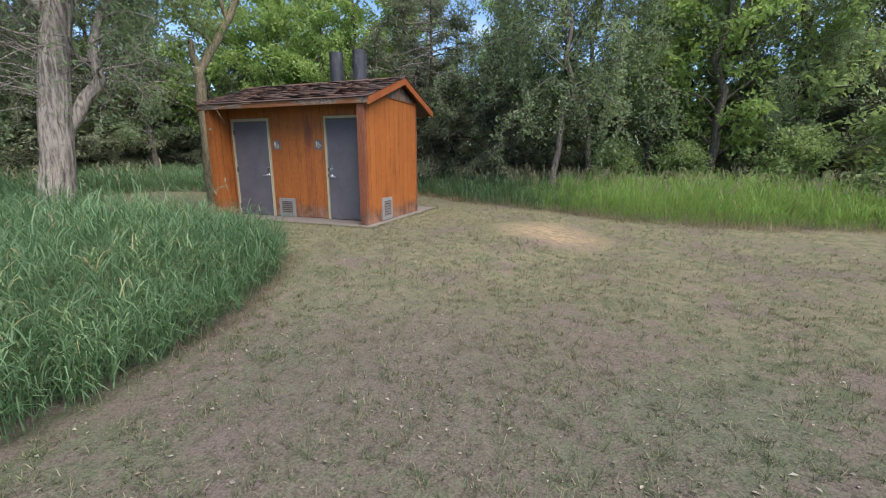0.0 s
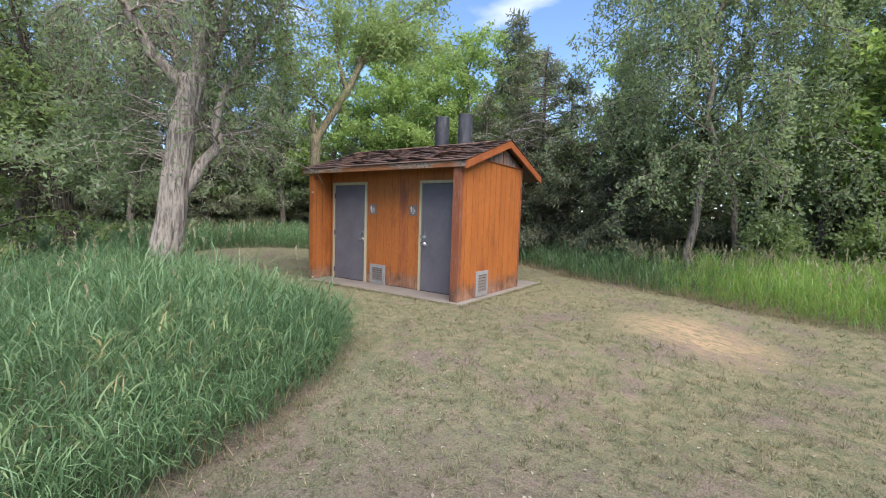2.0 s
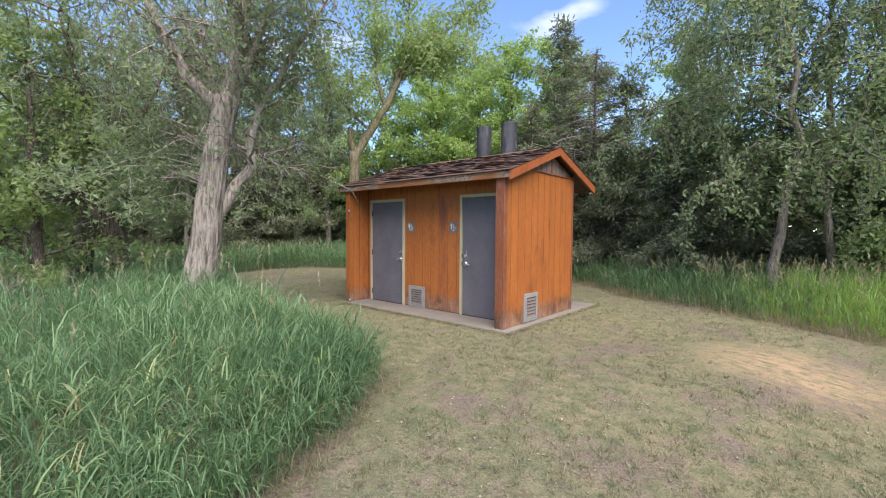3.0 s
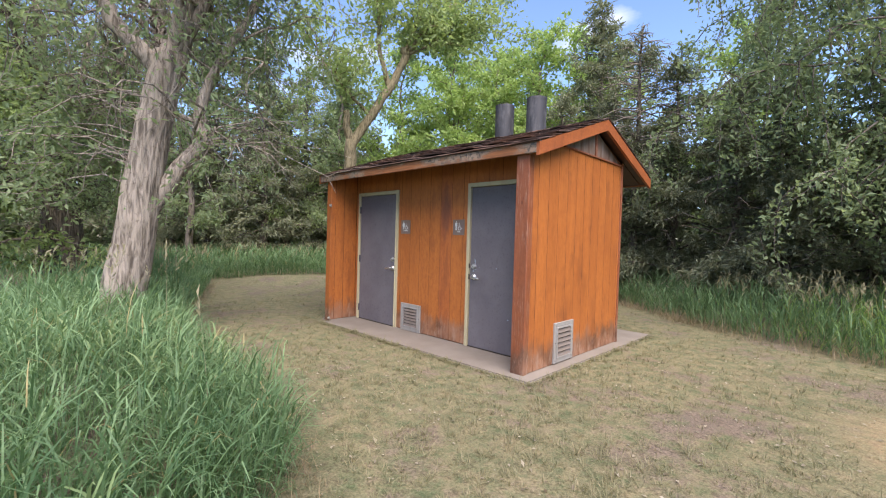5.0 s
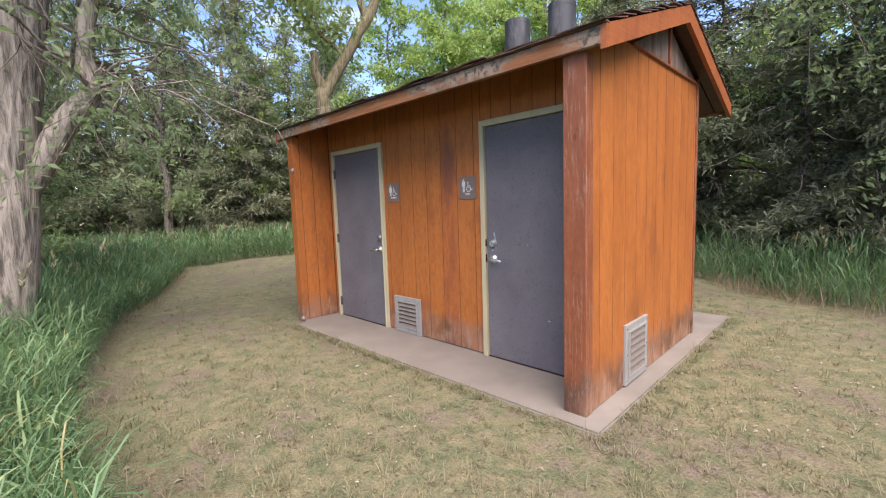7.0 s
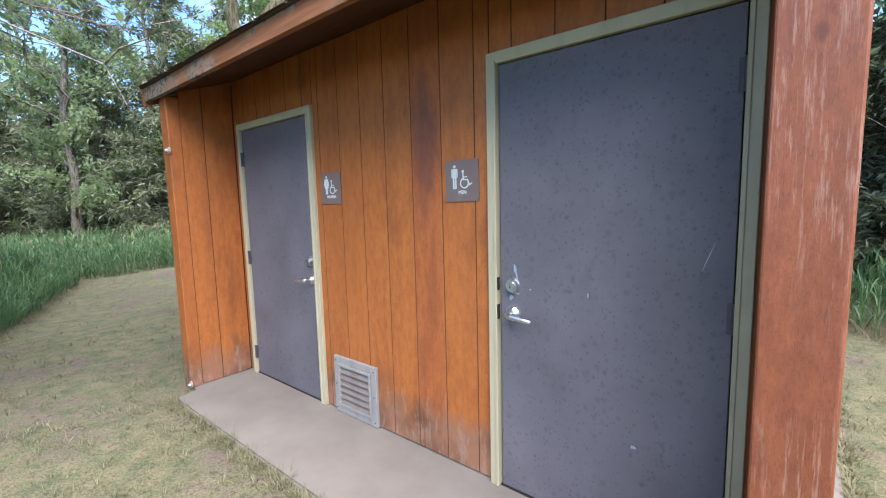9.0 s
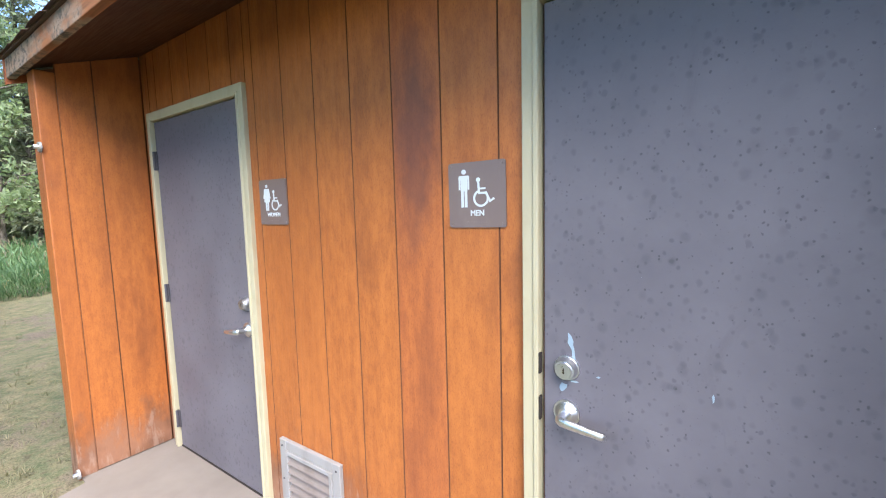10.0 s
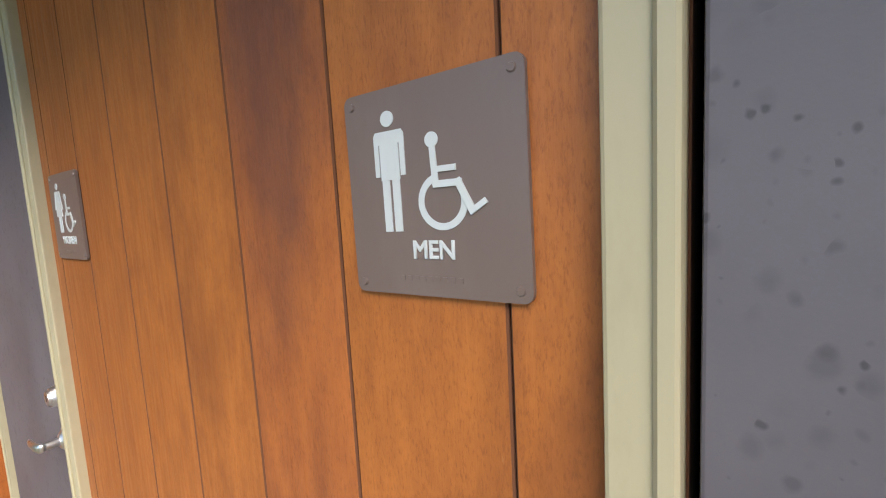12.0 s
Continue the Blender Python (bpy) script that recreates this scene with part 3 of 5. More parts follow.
def slope_slab(y0, y1, d0, d1, x0, x1, mat, name, parent, label=""):
    """A slab that follows the roof from y0 to y1, from d0 to d1 below the roof's top."""
    bm = bmesh.new()
    prof = [(y0, top_z(y0) - d0), (y1, top_z(y1) - d0), (y1, top_z(y1) - d1), (y0, top_z(y0) - d1)]
    a = [bm.verts.new((x0, y, z)) for y, z in prof]
    b = [bm.verts.new((x1, y, z)) for y, z in prof]
    bm.faces.new(a), bm.faces.new(b[::-1])
    for i in range(4):
        j = (i + 1) % 4
        bm.faces.new((a[i], a[j], b[j], b[i]))
    return part(name, bm, mat, parent, label)


slope_slab(EAVE_F + 0.035, RIDGE, 0.012, 0.045, ROOF_L + 0.03, ROOF_R - 0.03, MAT_SOFFIT, "roof_deck", roof)
slope_slab(RIDGE, EAVE_B - 0.035, 0.012, 0.045, ROOF_L + 0.03, ROOF_R - 0.03, MAT_SOFFIT, "roof_deck", roof)
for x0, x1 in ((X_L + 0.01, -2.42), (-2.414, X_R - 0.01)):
    slope_slab(EAVE_F + 0.035, 0.10, 0.088, 0.098, x0, x1, MAT_SOFFIT, "soffit_sheet", roof, "brown plywood soffit sheet, darkened in colour for under-eave shade")
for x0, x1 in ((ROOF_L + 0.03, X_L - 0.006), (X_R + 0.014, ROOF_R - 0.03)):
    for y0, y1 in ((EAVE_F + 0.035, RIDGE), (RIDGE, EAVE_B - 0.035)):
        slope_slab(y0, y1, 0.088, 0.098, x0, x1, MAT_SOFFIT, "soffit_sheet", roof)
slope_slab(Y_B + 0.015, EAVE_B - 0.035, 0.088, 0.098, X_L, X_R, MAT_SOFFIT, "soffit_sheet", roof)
part("fascia_board", box(bmesh.new(), ROOF_L, EAVE_F, 2.235, ROOF_R, EAVE_F + 0.035, 2.335, 0.004, 2), MAT_FASCIA, roof, "lichen-stained brown fascia board")
part("fascia_board", box(bmesh.new(), ROOF_L, EAVE_B - 0.035, 2.235, ROOF_R, EAVE_B, 2.335, 0.004, 2), MAT_FASCIA, roof)
for x0, x1 in ((ROOF_L - 0.002, ROOF_L + 0.03), (ROOF_R - 0.03, ROOF_R + 0.004)):
    slope_slab(EAVE_F - 0.004, RIDGE, 0.004, 0.135, x0, x1, MAT_BARGE, "barge_board", roof, "bright orange barge board")
    slope_slab(RIDGE, EAVE_B + 0.004, 0.004, 0.135, x0, x1, MAT_BARGE, "barge_board", roof, "bright orange barge board")


def shingles():
    """Overlapping tabs in courses on both slopes."""
    rng = random.Random(5)
    expo, width, n = 0.135, 0.295, 12
    meshes = []
    for k in range(5):
        w, l, t = width - 0.006, 0.19, 0.0065
        lift = rng.uniform(0.005, 0.026)
        xs = [-w / 2, -w / 6, w / 6, w / 2]
        v, f = [], []
        for x in xs:
            j = rng.uniform(-0.006, 0.006)
            z = lift + rng.uniform(0, 0.014)
            v += [(x, j, z), (x, l, 0.001), (x, j, z + t), (x, l, 0.001 + t)]
        for i in range(3):
            a, b = 4 * i, 4 * i + 4
            f += [(a, b, b + 2, a + 2), (a + 2, b + 2, b + 3, a + 3), (a + 1, a + 3, b + 3, b + 1), (a, a + 1, b + 1, b)]
        f += [(0, 2, 3, 1), (12, 13, 15, 14)]
        me = bpy.data.meshes.new("shingle")
        me.from_pydata(v, [], f)
        me.materials.append(MAT_SHINGLE)
        meshes.append(me)
    for y0, y1 in ((EAVE_F - 0.014, EAVE_F + 0.03), (EAVE_B - 0.03, EAVE_B + 0.014)):
        part("drip_edge", box(bmesh.new(), ROOF_L - 0.006, y0, 2.337, ROOF_R + 0.008, y1, 2.352, 0.003), MAT_SHINGLE, roof, "dark shingle edge strip")
    ang = math.atan(SLOPE)
    for side in (0, 1):
        for c in range(n):
            s = c * expo - 0.02
            y = EAVE_F - 0.008 + s * math.cos(ang) if side == 0 else EAVE_B + 0.008 - s * math.cos(ang)
            z = top_z(EAVE_F) + s * math.sin(ang) - 0.008
            x = ROOF_L - 0.01 + (width / 2 if c % 2 else 0.02)
            if c % 2:
                x -= width / 2
            while x < ROOF_R:
                if x + width / 2 < ROOF_R + 0.03 + width / 2:
                    ob = new("shingle", meshes[rng.randrange(5)])
                    ob.parent = roof
                    cx = min(x + width / 2, ROOF_R + 0.015 - width / 2)
                    m = pose(cx, y, z, 0, 0, 0 if side == 0 else 180) @ pose(0, 0, 0, math.degrees(ang), rng.uniform(-0.5, 0.5), rng.uniform(-1.2, 1.2))
                    ob.matrix_basis = m @ Matrix.Translation((0, 0, 0.004 + rng.uniform(0, 0.003) + (0.006 if c == 0 else 0))) @ Matrix.Diagonal((1, 1, 0.25 if c == 0 else 1, 1))
                x += width


shingles()
ridge_bm = bmesh.new()
for k in range(15):
    x0 = ROOF_L - 0.005 + k * 0.277
    for s in (-1, 1):
        a = [ridge_bm.verts.new(p) for p in ((x0, RIDGE, top_z(RIDGE) + 0.022 + 0.004 * (k % 2)), (x0 + 0.29, RIDGE, top_z(RIDGE) + 0.022), (x0 + 0.29, RIDGE + s * 0.13, top_z(RIDGE) - 0.13 * SLOPE + 0.018), (x0, RIDGE + s * 0.13, top_z(RIDGE) - 0.13 * SLOPE + 0.024))]
        ridge_bm.faces.new(a)
part("ridge_cap", ridge_bm, MAT_SHINGLE, roof)


def vent_pipe(x):
    p = thing("vent_pipe", "dark grey painted round vent pipe rising behind the roof", "vent pipe", "vent pipes", at=(x, 2.02, 0))
    bm = bmesh.new()
    rod(bm, (0, 0, 0.0), (0, 0, 3.74), 0.165, n=32, caps=False)
    rod(bm, (0, 0, 0.0), (0, 0, 3.74), 0.155, n=32, caps=False)
    bm2 = bmesh.new()
    part("pipe", bm, MAT_PIPE, p, smooth=True)
    rod(bm2, (0, 0, 3.70), (0, 0, 3.748), 0.168, n=32, caps=False)
    rod(bm2, (0, 0, 3.735), (0, 0, 3.745), 0.164, n=32)
    part("rim", bm2, MAT_PIPE, p)
    part("flashing", (lambda b: (rod(b, (0, 0, 2.44), (0, 0, 2.56), 0.235, 0.172, 24, False), b)[1])(bmesh.new()), MAT_GALV, p)


vent_pipe(-2.19)
vent_pipe(-1.54)


# ---- doors ----
def door(x0, x1, hinge_left, label):
    """Steel door in its frame; x0 to x1 is the outside of the frame."""
    d = thing("door", label, "door", "toilet doors")
    fw = 0.05
    for a, b in ((x0, x0 + fw), (x1 - fw, x1)):
        bm = box(bmesh.new(), a, -0.022, 0.0, b, 0.10, 2.08, 0.004, 2)
        f = part("frame_jamb", bm, MAT_FRAME, d, "cream painted steel jamb")
        inner = b if a == x0 else a
        s = 1 if a == x0 else -1
        part("stop_bead", box(bmesh.new(), min(inner, inner - s * 0.016), -0.028, 0.0, max(inner, inner - s * 0.016), -0.018, 2.045, 0.003), MAT_FRAME, f)
    part("frame_head", box(bmesh.new(), x0, -0.0225, 2.03, x1, 0.10, 2.081, 0.004, 2), MAT_FRAME, d, "cream painted steel head")
    leaf = part("door_leaf", box(bmesh.new(), x0 + fw + (0.006 if hinge_left else 0.010), -0.004, 0.012, x1 - fw - (0.010 if hinge_left else 0.006), 0.041, 2.024, 0.003, 2), MAT_DOOR, d, "slate grey painted steel leaf with specks")
    part("threshold", box(bmesh.new(), x0 + fw, -0.005, 0.0, x1 - fw, 0.09, 0.008), MAT_DARK, d)
    hx = x0 + fw if hinge_left else x1 - fw
    for z in (0.19, 1.0, 1.80):
        bm = bmesh.new()
        rod(bm, (hx, -0.017, z - 0.055), (hx, -0.017, z + 0.055), 0.008, n=12)
        box(bm, hx - 0.004, -0.012, z - 0.055, hx + 0.022 * (1 if hinge_left else -1), -0.006, z + 0.055)
        part("hinge", bm, MAT_HINGE, d)
    s = -1 if hinge_left else 1
    lx = x1 - fw - 0.06 if hinge_left else x0 + fw + 0.078
    bm = bmesh.new()
    rod(bm, (lx, -0.003, 1.027), (lx, -0.010, 1.027), 0.036, 0.035, 32)
    rod(bm, (lx, -0.009, 1.027), (lx, -0.030, 1.027), 0.033, 0.027, 32)
    lock = part("deadbolt", bm, MAT_STEEL, d, "round steel deadbolt cylinder", smooth=False)
    bm = bmesh.new()
    rod(bm, (lx, -0.029, 1.027), (lx, -0.037, 1.027), 0.023, 0.021, 32)
    part("cylinder_face", bm, MAT_STEEL, lock)
    part("keyhole", box(bmesh.new(), lx - 0.0016, -0.0378, 1.019, lx + 0.0016, -0.036, 1.035), MAT_DARK, lock)
    bm = bmesh.new()
    rod(bm, (lx, -0.003, 0.895), (lx, -0.012, 0.895), 0.038, 0.037, 32)
    rod(bm, (lx, -0.011, 0.895), (lx, -0.024, 0.895), 0.034, 0.019, 32)
    rod(bm, (lx, -0.022, 0.895), (lx, -0.064, 0.895), 0.012, 0.012, 20)
    rose = part("lever_handle", bm, MAT_STEEL, d, "brushed steel lever handle")
    bm = bmesh.new()
    rings = []
    for u, y, drop, hh, tt in ((-0.012, -0.060, 0.002, 0.011, 0.006), (0.0, -0.066, 0.0, 0.014, 0.009), (0.03, -0.069, -0.003, 0.013, 0.008), (0.075, -0.069, -0.008, 0.011, 0.007), (0.112, -0.066, -0.013, 0.010, 0.006), (0.120, -0.062, -0.014, 0.007, 0.004)):
        rings.append([bm.verts.new((lx + s * u, y + tt * math.sin(a), 0.895 + drop + hh * math.cos(a))) for a in (2 * math.pi * k / 14 for k in range(14))])
    for p, q in zip(rings, rings[1:]):
        for k in range(14):
            bm.faces.new((p[k], p[(k + 1) % 14], q[(k + 1) % 14], q[k]))
    bm.faces.new(rings[0])
    bm.faces.new(rings[-1][::-1])
    part("lever", bm, MAT_STEEL, rose, smooth=True)
    part("strike_gap", box(bmesh.new(), (x1 - fw - 0.005 if hinge_left else x0 + fw - 0.001), -0.0235, 0.86, (x1 - fw + 0.001 if hinge_left else x0 + fw + 0.005), -0.006, 0.93), MAT_DARK, d)
    part("strike_gap", box(bmesh.new(), (x1 - fw - 0.005 if hinge_left else x0 + fw - 0.001), -0.0235, 1.0, (x1 - fw + 0.001 if hinge_left else x0 + fw + 0.005), -0.006, 1.06), MAT_DARK, d)
    return d, leaf, lx


door_w, leaf_w, lx_w = door(-3.635, -2.60, True, "closed slate grey steel toilet door in cream frame, scuffed at foot")
door_m, leaf_m, lx_m = door(-1.212, -0.182, False, "closed slate grey steel toilet door with dark specks, cream frame")


# ---- louvred vents ----
def louvre(name_at, turn, w, h):
    v = thing("louvre_vent", "galvanised louvred air vent set low in the cedar wall", "vent", "wall vents")
    v.matrix_basis = name_at @ pose(0, 0, 0, 0, 0, turn)
    b = 0.048
    bm = bmesh.new()
    box(bm, -w / 2, -0.022, 0, -w / 2 + b, 0, h, 0.003)
    box(bm, w / 2 - b, -0.022, 0, w / 2, 0, h, 0.003)
    box(bm, -w / 2 + b, -0.0215, 0, w / 2 - b, 0, b, 0.003)
    box(bm, -w / 2 + b, -0.0215, h - b, w / 2 - b, 0, h, 0.003)
    part("vent_frame", bm, MAT_GALV, v, "dull galvanised flange")
    bm = bmesh.new()
    i = b
    box(bm, -w / 2 + i, -0.030, i, -w / 2 + i + 0.018, -0.002, h - i, 0.002)
    box(bm, w / 2 - i - 0.018, -0.030, i, w / 2 - i, -0.002, h - i, 0.002)
    box(bm, -w / 2 + i + 0.018, -0.0298, h - i - 0.018, w / 2 - i - 0.018, -0.002, h - i, 0.002)
    box(bm, -w / 2 + i + 0.018, -0.0298, i, w / 2 - i - 0.018, -0.002, i + 0.018, 0.002)
    part("inner_frame", bm, MAT_GALV, v)
    part("backing", box(bmesh.new(), -w / 2 + i, -0.004, i, w / 2 - i, -0.001, h - i), MAT_DARK, v)
    n = 6
    hh = (h - 2 * i - 0.036) / n
    for k in range(n):
        z = i + 0.018 + k * hh
        bm = bmesh.new()
        prof = [(-0.030, z + 0.003), (-0.026, z + 0.0005), (-0.006, z + hh * 0.72), (-0.009, z + hh * 0.76)]
        x0, x1 = -w / 2 + i + 0.018, w / 2 - i - 0.018
        a = [bm.verts.new((x0, y, zz)) for y, zz in prof]
        c = [bm.verts.new((x1, y, zz)) for y, zz in prof]
        bm.faces.new(a), bm.faces.new(c[::-1])
        for q in range(4):
            r = (q + 1) % 4
            bm.faces.new((a[q], a[r], c[r], c[q]))
        part("slat", bm, MAT_LOUVRE, v)
    for x in (-w / 2 + 0.022, w / 2 - 0.022):
        for z in (0.03, h / 2, h - 0.03):
            bm = bmesh.new()
            rod(bm, (x, -0.020, z), (x, -0.0255, z), 0.006, 0.004, 10)
            part("screw", bm, MAT_HINGE, v)


louvre(pose(-2.27, 0.002, 0.004), 0, 0.425, 0.395)
louvre(pose(-0.002, 0.31, 0.015), 90, 0.43, 0.45)


# ---- signs ----
def text_part(body, size, x, y, z, parent, mat):
    cu = bpy.data.curves.new("lettering", "FONT")
    cu.body, cu.size, cu.align_x, cu.extrude, cu.bevel_depth, cu.bevel_resolution = body, size, "CENTER", 0.0005, 0.0006, 0
    tmp = bpy.data.objects.new("lettering", cu)
    scene.collection.objects.link(tmp)
    tmp.matrix_world = pose(x, y, z, 90, 0, 0)
    me = bpy.data.meshes.new_from_object(tmp.evaluated_get(bpy.context.evaluated_depsgraph_get()))
    bpy.data.objects.remove(tmp)
    me.materials.clear()
    me.materials.append(mat)
    ob = new("lettering", me)
    ob.parent = parent
    ob.matrix_basis = pose(x, y, z, 90, 0, 0)
    ob["label"] = "white lettering"
    return ob


def disc(cx, cz, r, n=24):
    return [(cx + r * math.cos(2 * math.pi * k / n), cz + r * math.sin(2 * math.pi * k / n)) for k in range(n)]


def stroke(bm, a, b, w, y0, y1):
    (ax, az), (bx, bz) = a, b
    d = Vector((bx - ax, bz - az)).normalized() * (w / 2)
    n = (-d.y, d.x)
    prism(bm, [(ax + n[0] - d.x, az + n[1] - d.y), (bx + n[0] + d.x, bz + n[1] + d.y), (bx - n[0] + d.x, bz - n[1] + d.y), (ax - n[0] - d.x, az - n[1] - d.y)], y0, y1)


def sign(x0, z0, word, skirt, tilt):
    s = thing("restroom_sign", "brown plastic restroom sign reading %s with white pictograms" % word, "sign", "restroom signs", at=(x0, 0.0, z0))
    s.rotation_euler = (0, radians(tilt), 0)
    w, r = 0.203, 0.009
    outline = []
    for cx, cz, a0 in ((w - r, w - r, 0), (r, w - r, 90), (r, r, 180), (w - r, r, 270)):
        outline += [(cx + r * math.cos(radians(a0 + a)), cz + r * math.sin(radians(a0 + a))) for a in (0, 22, 45, 68, 90)]
    part("plate", prism(bmesh.new(), outline, -0.004, 0.0015), MAT_SIGN, s)
    for x, z in ((0.011, 0.011), (w - 0.011, 0.011), (0.011, w - 0.011), (w - 0.011, w - 0.011)):
        bm = bmesh.new()
        rod(bm, (x, -0.003, z), (x, -0.0058, z), 0.005, 0.0035, 12)
        part("screw", bm, MAT_SIGN, s)
    y0, y1 = -0.0052, -0.0035
    bm = bmesh.new()
    cx = 0.058
    prism(bm, disc(cx, 0.179, 0.0078), y0, y1)
    if skirt:
        prism(bm, [(cx - 0.012, 0.167), (cx + 0.012, 0.167), (cx + 0.021, 0.105), (cx - 0.021, 0.105)], y0, y1)
        stroke(bm, (cx - 0.014, 0.163), (cx - 0.023, 0.125), 0.006, y0 - 0.0003, y1)
        stroke(bm, (cx + 0.014, 0.163), (cx + 0.023, 0.125), 0.006, y0 - 0.0003, y1)
    else:
        prism(bm, [(cx - 0.016, 0.167), (cx + 0.016, 0.167), (cx + 0.0185, 0.163), (cx + 0.0185, 0.122), (cx + 0.013, 0.122), (cx + 0.013, 0.154), (cx + 0.0115, 0.154), (cx + 0.0115, 0.118), (cx - 0.0115, 0.118), (cx - 0.0115, 0.154), (cx - 0.013, 0.154), (cx - 0.013, 0.122), (cx - 0.0185, 0.122), (cx - 0.0185, 0.163)], y0, y1)
    stroke(bm, (cx - 0.0062, 0.118), (cx - 0.0062, 0.070), 0.0092, y0 + 0.0003, y1)
    stroke(bm, (cx + 0.0062, 0.118), (cx + 0.0062, 0.070), 0.0092, y0 + 0.0003, y1)
    for v in bm.verts:
        v.co.x = cx + (v.co.x - cx) * 1.04
        v.co.z = 0.064 + (v.co.z - 0.066) * 0.97
    part("standing_pictogram", bm, MAT_WHITE, s, "white standing pictogram")
    bm = bmesh.new()
    hx = 0.107
    prism(bm, disc(hx, 0.161, 0.0078), y0, y1)
    stroke(bm, (hx + 0.0005, 0.150), (hx + 0.002, 0.118), 0.0072, y0, y1)
    stroke(bm, (hx + 0.002, 0.131), (hx + 0.024, 0.131), 0.006, y0 - 0.0003, y1)
    stroke(bm, (hx + 0.003, 0.116), (hx + 0.029, 0.116), 0.007, y0 - 0.0006, y1)
    stroke(bm, (hx + 0.029, 0.116), (hx + 0.043, 0.088), 0.0072, y0 - 0.0009, y1)
    stroke(bm, (hx + 0.043, 0.087), (hx + 0.056, 0.095), 0.0058, y0 - 0.0012, y1)
    wx, wz, ro, ri = hx + 0.009, 0.098, 0.0295, 0.0222
    n = 26
    arc = [radians(112 + 268 * k / n) for k in range(n + 1)]
    for a, b in zip(arc, arc[1:]):
        prism(bm, [(wx + ro * math.cos(a), wz + ro * math.sin(a)), (wx + ro * math.cos(b), wz + ro * math.sin(b)), (wx + ri * math.cos(b), wz + ri * math.sin(b)), (wx + ri * math.cos(a), wz + ri * math.sin(a))], y0 + 0.0003, y1)
    for v in bm.verts:
        v.co.x = 0.145 + (v.co.x - 0.145) * 0.93
        v.co.z = 0.064 + (v.co.z - 0.069) * 0.90
    part("wheelchair_pictogram", bm, MAT_WHITE, s, "white wheelchair pictogram")
    text_part(word, 0.0245, w / 2 + 0.003, -0.0045, 0.037, s, MAT_WHITE)
    bm = bmesh.new()
    for k in range(9):
        box(bm, 0.062 + k * 0.0085, -0.0048, 0.0145, 0.0675 + k * 0.0085, -0.0035, 0.0195)
    part("raised_dots", bm, MAT_SIGN, s)


sign(-1.4725, 1.419, "MEN", False, -0.6)
sign(-2.537, 1.425, "WOMEN", True, 0.0)


# ---- bolts on the wing post ----
def eye_bolt(x, z):
    b = thing("post_bolt", "galvanised round bolt head on the corner post", "bolt", "post bolts", at=(x, Y_F - 0.004, z))
    bm = bmesh.new()
    rod(bm, (0, 0, 0), (0, -0.012, 0), 0.028, 0.026, 20)
    p = part("washer", bm, MAT_GALV, b)
    bm = bmesh.new()
    rod(bm, (0, -0.010, 0), (0, -0.030, 0), 0.014, 0.011, 8)
    part("bolt_head", bm, MAT_STEEL, b)


eye_bolt(-3.725, 1.85)
eye_bolt(-3.705, 0.035)


# ---- trees ----
class Wood:
    """Collects tapered limbs into one mesh."""

    def __init__(self):
        self.v, self.f = [], []

    def limb(self, pts, r0, r1, n=7, rough=0.0, rng=random, flare=0.0):
        pts = [Vector(p) for p in pts]
        k, start = len(pts), len(self.v)
        for i, p in enumerate(pts):
            d = (pts[min(i + 1, k - 1)] - pts[max(i - 1, 0)]).normalized()
            side = d.cross(Vector((0.31, 0.95, 0.05))).normalized()
            up = d.cross(side)
            u = i / (k - 1)
            r = r0 + (r1 - r0) * u
            if flare:
                r *= 1 + flare * max(0, 1 - u * 6) ** 2
            for j in range(n):
                a = 2 * math.pi * j / n
                q = r * (1 + rng.uniform(-rough, rough))
                self.v.append(p + side * (q * math.cos(a)) + up * (q * math.sin(a)))
        for i in range(k - 1):
            for j in range(n):
                a, b = start + i * n + j, start + i * n + (j + 1) % n
                self.f.append((a, b, b + n, a + n))
        self.f.append(tuple(start + (k - 1) * n + j for j in range(n)))


def curve_pts(a, b, k, bend, rng, wob=0.04):
    """A bowed, slightly wavering line from a to b."""
    a, b = Vector(a), Vector(b)
    length = (b - a).length
    out = []
    for i in range(k + 1):
        u = i / k
        p = a.lerp(b, u) + Vector(bend) * (4 * u * (1 - u))
        if 0 < i:
            p += Vector((rng.gauss(0, 1), rng.gauss(0, 1), rng.gauss(0, 0.7))) * (wob * length * 0.5)
        out.append(p)
    return out


def leaves(centres, size, rng, wide=0.45, dirs=None, flat=0.35, spread=0.35):
    """One folded leaf at each centre: arrays of vertices and faces."""
    n = len(centres)
    d = rng.normal(size=(n, 3))
    if dirs is not None:
        d = dirs + d * spread
    d /= np.linalg.norm(d, axis=1, keepdims=True) + 1e-9
    nrm = rng.normal(size=(n, 3))
    nrm[:, 2] = np.abs(nrm[:, 2]) + flat
    s = np.cross(d, nrm)
    s /= np.linalg.norm(s, axis=1, keepdims=True) + 1e-9
    up = np.cross(s, d)
    ln = (size * rng.uniform(0.6, 1.35, n))[:, None]
    w = ln * wide * 0.5
    mid = centres + d * ln * 0.45
    v = np.stack([centres, mid + s * w + up * w * 0.3, centres + d * ln - up * ln * 0.12, mid - s * w + up * w * 0.3], 1).reshape(-1, 3)
    f = np.arange(4 * n).reshape(n, 4)
    return v, f


